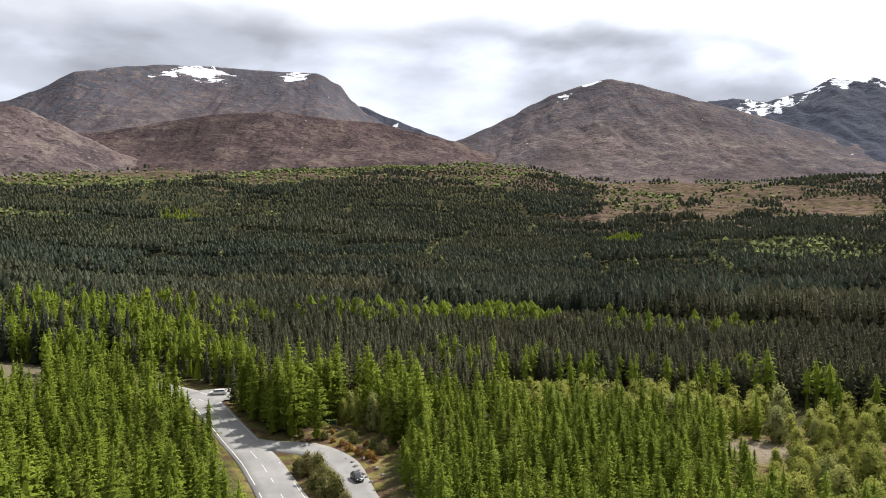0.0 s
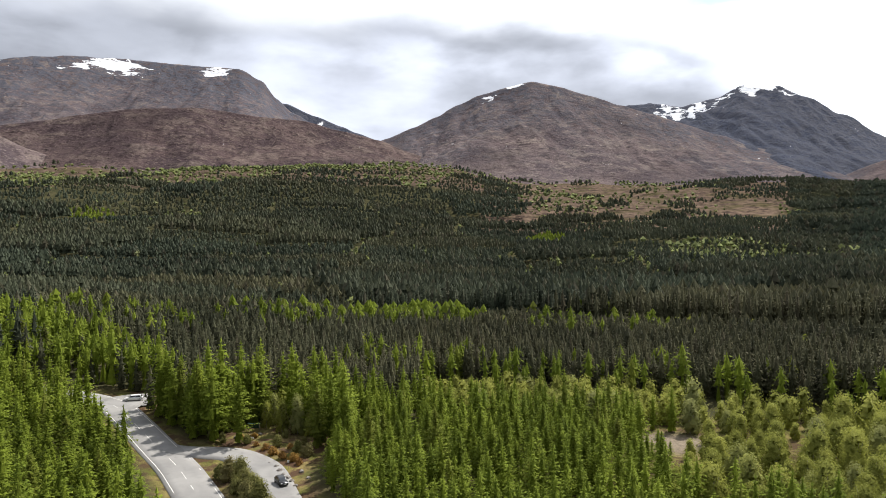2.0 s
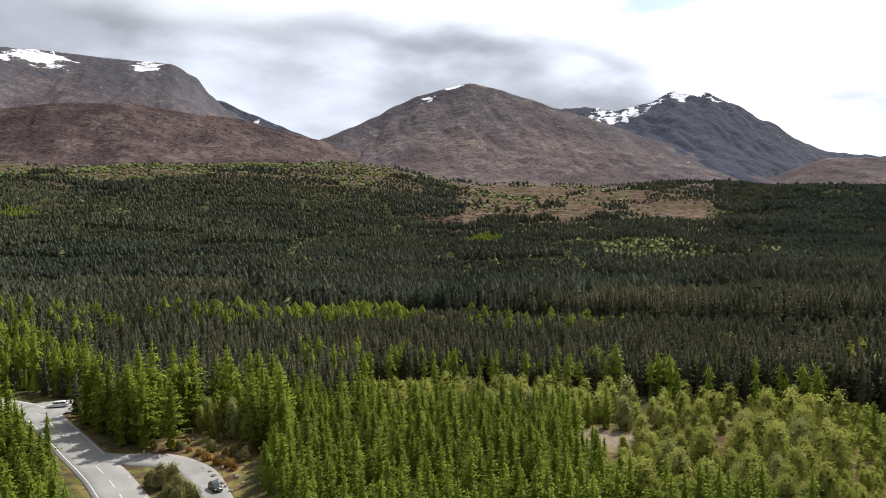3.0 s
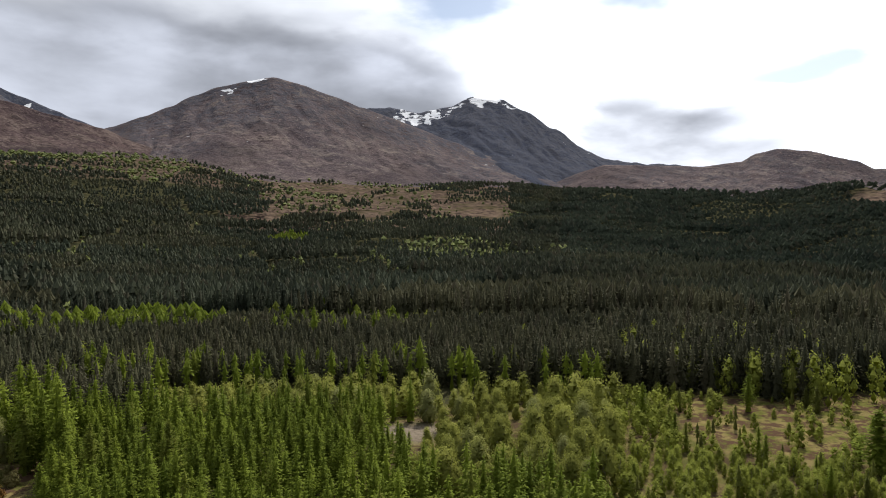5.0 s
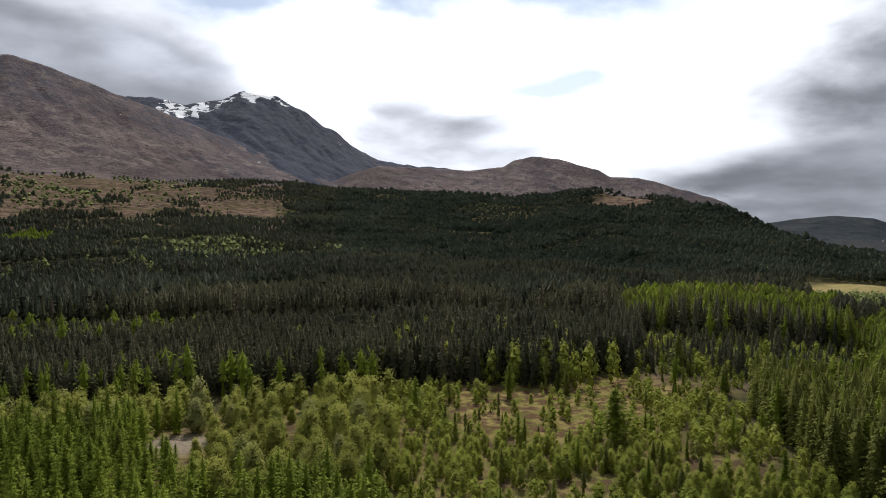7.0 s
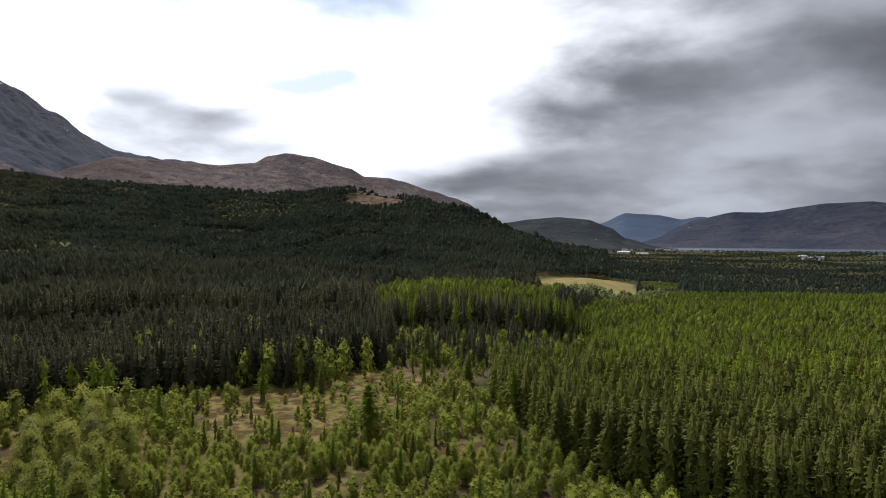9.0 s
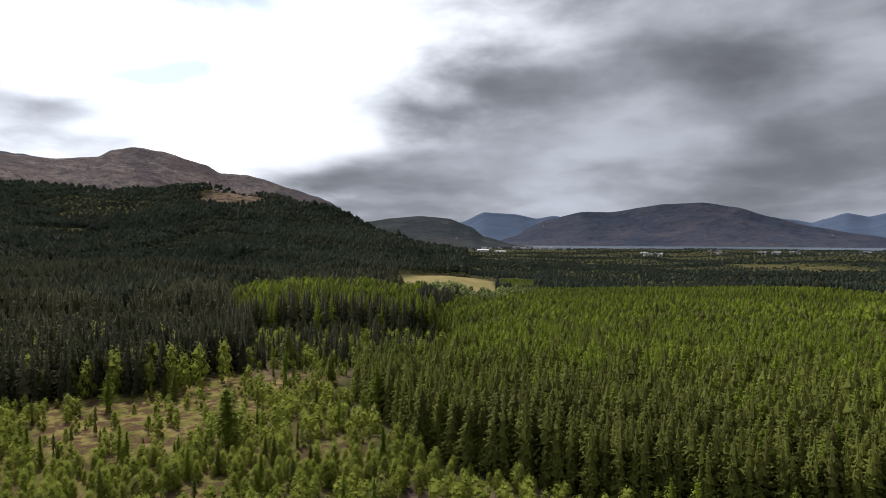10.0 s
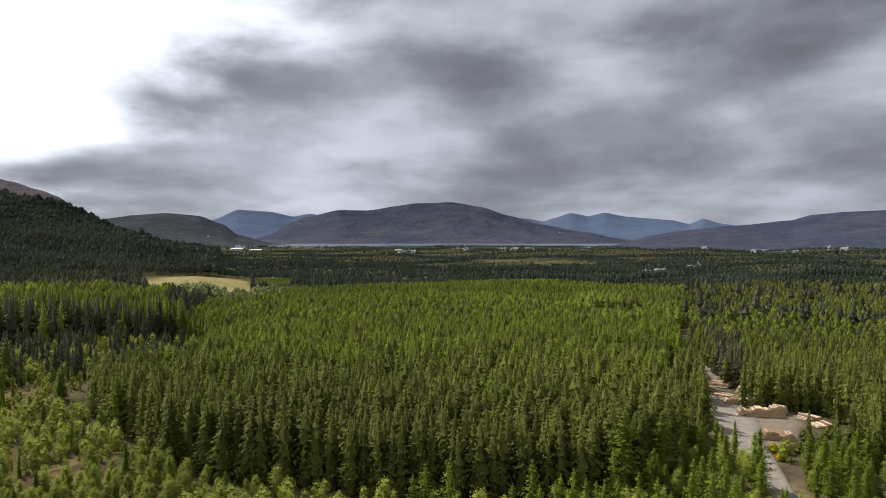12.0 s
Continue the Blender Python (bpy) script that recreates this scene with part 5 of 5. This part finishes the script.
def strip(name, line, offset, half, parent, lift=0.125):
    """A painted line along part of a road."""
    d = np.gradient(line, axis=0)
    d /= np.linalg.norm(d, axis=1)[:, None]
    n = np.stack([-d[:, 1], d[:, 0]], 1)
    rows = []
    for s in (-half, half):
        q = line + n * (offset + s)
        c = line
        z = ground_height(np.degrees(np.arctan2(c[:, 0], c[:, 1])), np.hypot(c[:, 0], c[:, 1]))
        z = np.maximum(z, ground_height(np.degrees(np.arctan2(q[:, 0], q[:, 1])), np.hypot(q[:, 0], q[:, 1])))
        rows.append(np.concatenate([q, (z + lift)[:, None]], 1))
    V = np.stack(rows, 1).reshape(-1, 3)
    return part(name, sheet(name, V, grid_faces(len(line), 2), "line"), parent)


def paint_road():
    road = bpy.data.objects["road"]
    line = smooth_line(ROAD, 1.0)
    run = np.concatenate([[0], np.cumsum(np.linalg.norm(np.diff(line, axis=0), axis=1))])
    at = 2.0
    while at < run[-1] - 8:
        near = (run > at) & (run < at + 6.0)
        if near.sum() > 2:
            strip("dash", line[near], 0.0, 0.065, road)
        at += 9.0
    strip("edge_line", line, 3.7, 0.075, road)
    mouth = np.hypot(*(line - np.array(spot(-13.5, 160)[:2])).T)
    keep = mouth > 14
    for a in np.split(np.arange(len(line)), np.nonzero(np.diff(keep.astype(int)))[0] + 1):
        if keep[a[0]] and len(a) > 3:
            strip("edge_line", line[a], -3.7, 0.07, road)
    at = 0.0
    while at < run[-1]:
        near = (run > at) & (run < at + 1.4) & (mouth < 14)
        if near.sum() >= 2:
            strip("mouth_mark", line[near], -3.7, 0.08, road)
        at += 2.4


paint_road()


def shrub(name, label, mat, height, spread, lumps, leaves, seed, category="bush"):
    top = tagged(new(name), label, category)
    V, F = broadleaf(height, spread, lumps, leaves, seed, 0.24, 0.12, 0.7)
    part("stems", sheet("stems", *limbs(height, spread, 7, seed, 0.04), "bark"), top)
    part("leaves", sheet("leaves", V, F, mat, False), top)
    return top


def scatter(make, group, rows):
    """Copies of one thing: bearing, distance, size, turn."""
    first = None
    for q, (az, r, size, spin) in enumerate(rows):
        m = Matrix.LocRotScale(spot(az, r, -0.1), Euler((0, 0, spin)), None)
        if first is None:
            first = make()
            first["group"] = group
            first.matrix_basis = m
            ob = first
        else:
            ob = copy_thing(first, m)
        ob.scale = (size, size, size * (0.9 + 0.2 * ((q * 7) % 5) / 4))


scatter(lambda: shrub("roadside_bush", "olive-green bush on the verge between road and lay-by", "shrub", 4.6, 2.4, 15, 110, 301), "bushes between road and lay-by",
        [(-11.6, 152, 0.75, 0.3), (-10.9, 150, 1.05, 1.2), (-10.1, 146, 1.15, 2.5), (-9.6, 141, 1.1, 4.0), (-9.1, 138, 1.0, 5.2), (-10.4, 142, 0.8, 3.3), (-8.6, 133.5, 1.1, 0.9), (-9.7, 135, 0.95, 2.0), (-7.9, 127, 0.9, 1.0)])
scatter(lambda: shrub("bank_bush", "small green bush on the grassy bank", "shrub", 2.4, 1.5, 9, 70, 303), "bushes on the bank",
        [(-9.6, 172, 1.0, 0.2), (-7.3, 168, 1.1, 1.4), (-5.7, 163, 1.0, 3.1), (-4.9, 160, 1.2, 2.2), (-12.2, 178, 1.0, 5.0), (-13.4, 181, 1.2, 1.0), (-11.4, 175, 0.9, 4.2), (-6.6, 174, 0.8, 2.9), (-5.2, 168, 0.8, 0.5)])
scatter(lambda: shrub("bracken_clump", "rust-brown dead bracken and gorse on the bank", "rust", 1.5, 1.5, 8, 60, 305), "bracken on the bank",
        [(-7.6, 163.5, 1.1, 0.4), (-6.9, 160, 1.0, 1.9), (-6.1, 157.5, 1.0, 3.0), (-8.2, 167, 0.9, 4.1), (-5.6, 155, 0.8, 5.0), (-9.0, 176, 0.8, 2.0), (-10.0, 176, 0.7, 1.0), (-6.3, 166, 0.7, 2.7), (-8.9, 170, 0.7, 0.7)])


def gorse():
    top = tagged(new("gorse_bush"), "gorse bush in bright yellow flower by the yard", "bush")
    part("stems", sheet("stems", *limbs(1.8, 1.5, 6, 311, 0.04), "bark"), top)
    part("leaves", sheet("leaves", *broadleaf(1.9, 1.5, 9, 60, 311, 0.22, 0.12, 0.7), "larch", False), top)
    part("flowers", sheet("flowers", *broadleaf(2.0, 1.45, 7, 60, 312, 0.2, 0.3, 0.66), "gorse", False), top)
    return top


scatter(gorse, "gorse by the yard", [(119.55, 173, 1.15, 0.0), (120.05, 167.5, 0.8, 2.0)])
scatter(lambda: shrub("yard_bush", "dark green broom bush beside the yard", "young", 2.6, 1.8, 11, 70, 315), "bushes by the yard",
        [(120.4, 173, 1.1, 0.3), (121.2, 175, 1.0, 1.3), (121.5, 186, 0.9, 2.2), (122.6, 180, 1.2, 3.0), (123.2, 190, 1.2, 4.0), (120.9, 226, 1.2, 5.0), (122.0, 224, 1.1, 0.8), (123.0, 219, 1.3, 1.1)])


def boulder():
    top = tagged(new("boulder"), "rough grey boulder on the bank", "rock")
    r = np.random.RandomState(5)
    V = BALL_V * (0.55, 0.42, 0.34) * r.uniform(0.8, 1.2, (12, 1)) + (0, 0, 0.15)
    part("rock", solid("rock", V, BALL_F, ["stone"]), top)
    return top


scatter(boulder, "rocks along the lay-by", [(-7.4, 155, 1.2, 0.2), (-7.1, 152, 1.4, 1.0), (-6.8, 149.5, 1.0, 2.0), (-6.5, 147, 1.5, 3.0), (-6.2, 145, 1.2, 4.0), (-7.9, 158, 0.9, 5.0), (-5.9, 142, 1.1, 0.6), (-9.2, 175, 1.2, 0.9), (-10.4, 177, 1.3, 2.4), (-5.4, 150, 1.2, 1.9), (-4.9, 146, 1.0, 3.9), (-8.6, 178, 1.4, 4.4)])


def marker():
    top = tagged(new("marker_sign"), "small white sign on a thin grey post", "sign")
    part("post", finish(block(-0.04, 0.04, -0.04, 0.04, 0, 2.1, 0.01), "post", "post"), top)
    part("panel", finish(block(-0.06, -0.035, -0.22, 0.22, 1.55, 2.1, 0.008), "panel", "plate"), top)
    return top


def notice():
    top = tagged(new("information_board"), "dark green wooden information board on posts", "sign")
    for y in (-1.35, 1.35):
        part("post", finish(block(-0.07, 0.07, y - 0.07, y + 0.07, 0, 2.2, 0.015), "post", "post"), top)
    part("board", finish(block(-0.05, 0.05, -1.28, 1.28, 1.0, 1.9, 0.02), "board", "green_board"), top)
    part("roof", finish(block(-0.35, 0.35, -1.55, 1.55, 2.2, 2.3, 0.03), "roof", "green_board"), top)
    return top


scatter(marker, "signs by the lay-by", [(-6.45, 153, 1.0, math.radians(90))])
scatter(notice, "boards by the lay-by", [(-9.05, 181, 1.0, math.radians(80))])

# ---- timber yard ----


def log_mesh(length, radius, seed):
    r = np.random.RandomState(seed)
    k = 8
    a = np.arange(k) / k * 6.2832
    V = [(x, math.cos(t) * radius * f * g, math.sin(t) * radius * f * g) for x, f in ((-length / 2, 1.05), (length / 2, 0.95)) for t, g in zip(a, r.uniform(0.92, 1.06, k))]
    F = [(i, (i + 1) % k, k + (i + 1) % k, k + i) for i in range(k)] + [tuple(reversed(range(k))), tuple(range(k, 2 * k))]
    return V, F


LOGS = {(tone, seed): solid("log", *log_mesh(1.0, 1.0, seed), ["pale_log" if tone else "log_bark", "log_end"], [0] * 8 + [1, 1]) for tone in (0, 1) for seed in range(4)}


def log_pile(label, az, r, across, rows, length, radius, spin, pale=0.2, slope=0.6, seed=0):
    """Logs lying side by side and on top of one another, their ends to the front."""
    rnd = random.Random(seed)
    top = tagged(new("log_pile"), label, "log pile", "log piles in the yard")
    count = int(across / (2 * radius))
    swell = [rows * (0.72 + 0.28 * math.sin(seed * 2.1 + i * 0.31) * math.sin(seed + i * 0.13)) for i in range(count + 1)]
    for k in range(rows):
        n = count - int(k * slope * 2)
        for i in range(max(n, 1)):
            y = (i - (n - 1) / 2) * radius * 2.0
            if k > swell[i + (count - n) // 2]:
                continue
            z = radius * (1.0 + k * 1.74)
            ob = part("log", LOGS[(1 if rnd.random() < pale else 0, rnd.randrange(4))], top)
            s = radius * rnd.uniform(0.82, 1.06)
            ob.matrix_basis = Matrix.LocRotScale((rnd.uniform(-0.18, 0.18), y, z), Euler((rnd.uniform(0, 6), rnd.uniform(-0.015, 0.015), rnd.uniform(-0.02, 0.02))), (length * rnd.uniform(0.95, 1.03), s, s))
    top.matrix_basis = Matrix.LocRotScale(spot(az, r, 0.02), Euler((0, 0, radians(spin))), None)
    return top


def facing(az, turn=0.0):
    """A pile whose logs point at the eye, turned by some degrees."""
    return -az - 90 + turn


log_pile("long stack of brown spruce logs with pale cut ends", 118.7, 205, 12.5, 10, 3.0, 0.17, facing(118.7, 12), 0.4, 0.55, 1)
log_pile("low stack of brown logs behind the long stack", 117.9, 217, 14.0, 8, 3.0, 0.17, facing(117.9, 14), 0.45, 0.6, 2)
log_pile("loose pile of pale peeled logs", 116.2, 222, 5.0, 5, 4.8, 0.18, facing(116.2, 62), 0.75, 0.8, 3)
log_pile("pile of long pale logs beside the track", 115.95, 238, 6.0, 5, 6.0, 0.18, facing(116, 70), 0.6, 0.7, 4)
log_pile("short stack of whitish sawn logs", 119.95, 209, 3.0, 9, 3.0, 0.16, facing(119.9, 70), 0.95, 0.15, 5)
log_pile("stack of dark logs in the middle of the yard", 119.85, 185, 8.5, 8, 3.2, 0.16, facing(119.8, 16), 0.15, 0.75, 6)
log_pile("pile of pale logs at the yard's edge", 121.9, 206, 5.0, 5, 4.0, 0.18, facing(121.9, 55), 0.85, 0.6, 7)
log_pile("scattered pale logs at the yard's edge", 122.7, 200, 4.5, 3, 4.0, 0.2, facing(122.7, 30), 0.85, 0.8, 8)
log_pile("row of pale short logs beside the yard road", 115.75, 179, 8.0, 3, 2.6, 0.17, facing(115.7, 105), 0.9, 0.7, 9)
log_pile("low row of pale logs beside the yard road", 117.0, 169, 5.0, 2, 2.4, 0.16, facing(117, 110), 0.9, 0.8, 10)
log_pile("pale bundle of thin logs behind the stacks", 117.7, 231, 6.0, 7, 3.0, 0.16, facing(117.7, 40), 0.8, 0.6, 11)

# ---- single trees ----


def single(source, az, base_r, height, spin, label):
    """A copy of a tree of its kind, by itself, of a given height."""
    ob = copy_thing(source[0], Matrix.LocRotScale(spot(az, base_r, -0.15), Euler((0, 0, spin)), None))
    s = height / source[1]
    ob.scale = (s, s, s)
    return tagged(ob, label)


def first(name):
    return bpy.data.objects[name]


LARCH_ONE, SPRUCE_ONE, BIRCH_ONE, WILLOW_ONE = (first("larch_tree"), 13), (first("spruce_tree"), 13), (first("birch_tree"), 5.5), (first("willow_tree"), 7.5)
big = single(LARCH_ONE, 58.1, 172, 14.5, 1.0, "broad dark green conifer at the glade's edge")
big.scale = (1.9, 1.9, 1.05)
for az, r, h in ((49.8, 213, 11.5), (42.2, 193, 11.0), (62.8, 260, 15.5), (44.6, 176, 8.0), (45.4, 172, 7.0), (50.5, 168, 8.5), (51.0, 166, 7.5)):
    single(LARCH_ONE if h < 13 else SPRUCE_ONE, az, r, h, az * 3, "dark green conifer standing alone in the glade")
for az, r, h in ((52.1, 175, 3.2), (46.5, 170, 5.0), (53.6, 224, 6.5), (54.3, 219, 8.0), (66.2, 190, 6.5), (65.0, 205, 6.0), (67.5, 176, 7.0), (61.0, 160, 5.5)):
    single(SPRUCE_ONE, az, r, h, az * 5, "small dark spruce in the open glade")
single(BIRCH_ONE, 47.13, 212, 6.8, 1.0, "round-headed green tree at the glade's edge")
for az, r, h in ((52.5, 191, 4.2), (50.2, 196, 4.6), (48.6, 202, 3.4), (53.0, 203, 4.4), (54.5, 196, 4.0), (56.6, 192, 5.2), (55.2, 208, 3.6), (57.8, 206, 4.4), (49.5, 190, 2.8), (47.0, 190, 3.2), (51.5, 209, 3.0)):
    single(BIRCH_ONE, az, r, h, az * 7, "small round birch in the open glade")
for az, r, h in ((-8.1, 183, 7.0), (-6.9, 178, 8.6), (-5.7, 176, 10.0), (-4.8, 174, 6.5), (-4.25, 186, 8.5), (-3.2, 176, 9.5), (-7.5, 186, 8.0)):
    slim = single(WILLOW_ONE, az, r, h, az * 9, "slender whitish-green birch on the bank")
    slim.scale = (h / 11.5, h / 11.5, h / 7.5)
for az, r, h in ((-10.2, 173, 16.5), (-12.0, 178, 17.0), (-13.2, 184, 18.0), (-14.4, 190, 17.0), (-8.6, 190, 15.0), (-11.1, 184, 16.5), (-15.2, 196, 16.0)):
    single(LARCH_ONE, az, r, h, az * 4, "tall green larch at the roadside")
for az, r, h in ((-32.3, 262, 21.0), (-31.2, 268, 18.0), (-29.6, 262, 16.0), (-28.2, 258, 15.5), (-26.4, 252, 14.0), (-24.8, 250, 15.0), (-23.4, 244, 14.5)):
    single(SPRUCE_ONE, az, r, h, az * 4, "tall pine at the edge of the clearing")

# ---- far buildings ----


def house(wide, deep, wall, ridge, roof_mat="slate", name="house", label="small white far-off house with a slate roof", category="house"):
    top = tagged(new(name), label, category)
    part("wall", finish(block(-wide / 2, wide / 2, -deep / 2, deep / 2, -1.5, wall, 0.05), "wall", "render"), top)
    x, y = wide / 2 + 0.4, deep / 2 + 0.5
    V = [(-x, -y, wall), (x, -y, wall), (x, y, wall), (-x, y, wall), (-x, 0, wall + ridge), (x, 0, wall + ridge)]
    part("roof", solid("roof", V, [(0, 1, 5, 4), (2, 3, 4, 5), (0, 4, 3), (1, 2, 5), (3, 2, 1, 0)], [roof_mat]), top)
    part("chimney", finish(block(-wide * 0.38, -wide * 0.38 + 0.9, -0.45, 0.45, wall, wall + ridge + 1.0, 0.03), "chimney", "render"), top)
    return top


def settle():
    rnd = random.Random(4)
    rows = []
    for az, el, n, span in ((111.0, 3.05, 9, 1.6), (113.9, 2.75, 2, 0.8), (100.5, 1.42, 9, 3.0), (96.5, 1.40, 8, 1.8), (104.5, 1.40, 9, 3.4), (80.6, 0.95, 14, 3.0), (83.8, 1.10, 9, 2.6), (78.6, 1.20, 5, 1.4), (116.8, 1.45, 4, 5.0), (122.5, 1.5, 4, 5.0), (91.5, 1.52, 4, 2.2)):
        for k in range(n):
            a = az + rnd.uniform(-0.5, 0.5) * span
            rows.append((a, min(2900.0, 58 / math.tan(radians(el + rnd.uniform(-0.08, 0.08)))), rnd.uniform(0.9, 1.5), rnd.uniform(0, 3.1)))
    scatter(lambda: house(13, 8, 5.0, 3.0), "far houses", rows)
    sheds = [(91.4, 2200, 0.5), (92.0, 2215, 0.4), (78.3, 2520, 0.7), (79.7, 2560, 0.7), (90.9, 2240, 0.35)]
    scatter(lambda: house(58, 24, 9, 3.5, "metal_roof", "warehouse", "long pale warehouse in the far strath", "building"), "far warehouses", [(a, r, s, -radians(a) + 0.15) for a, r, s in sheds])


settle()
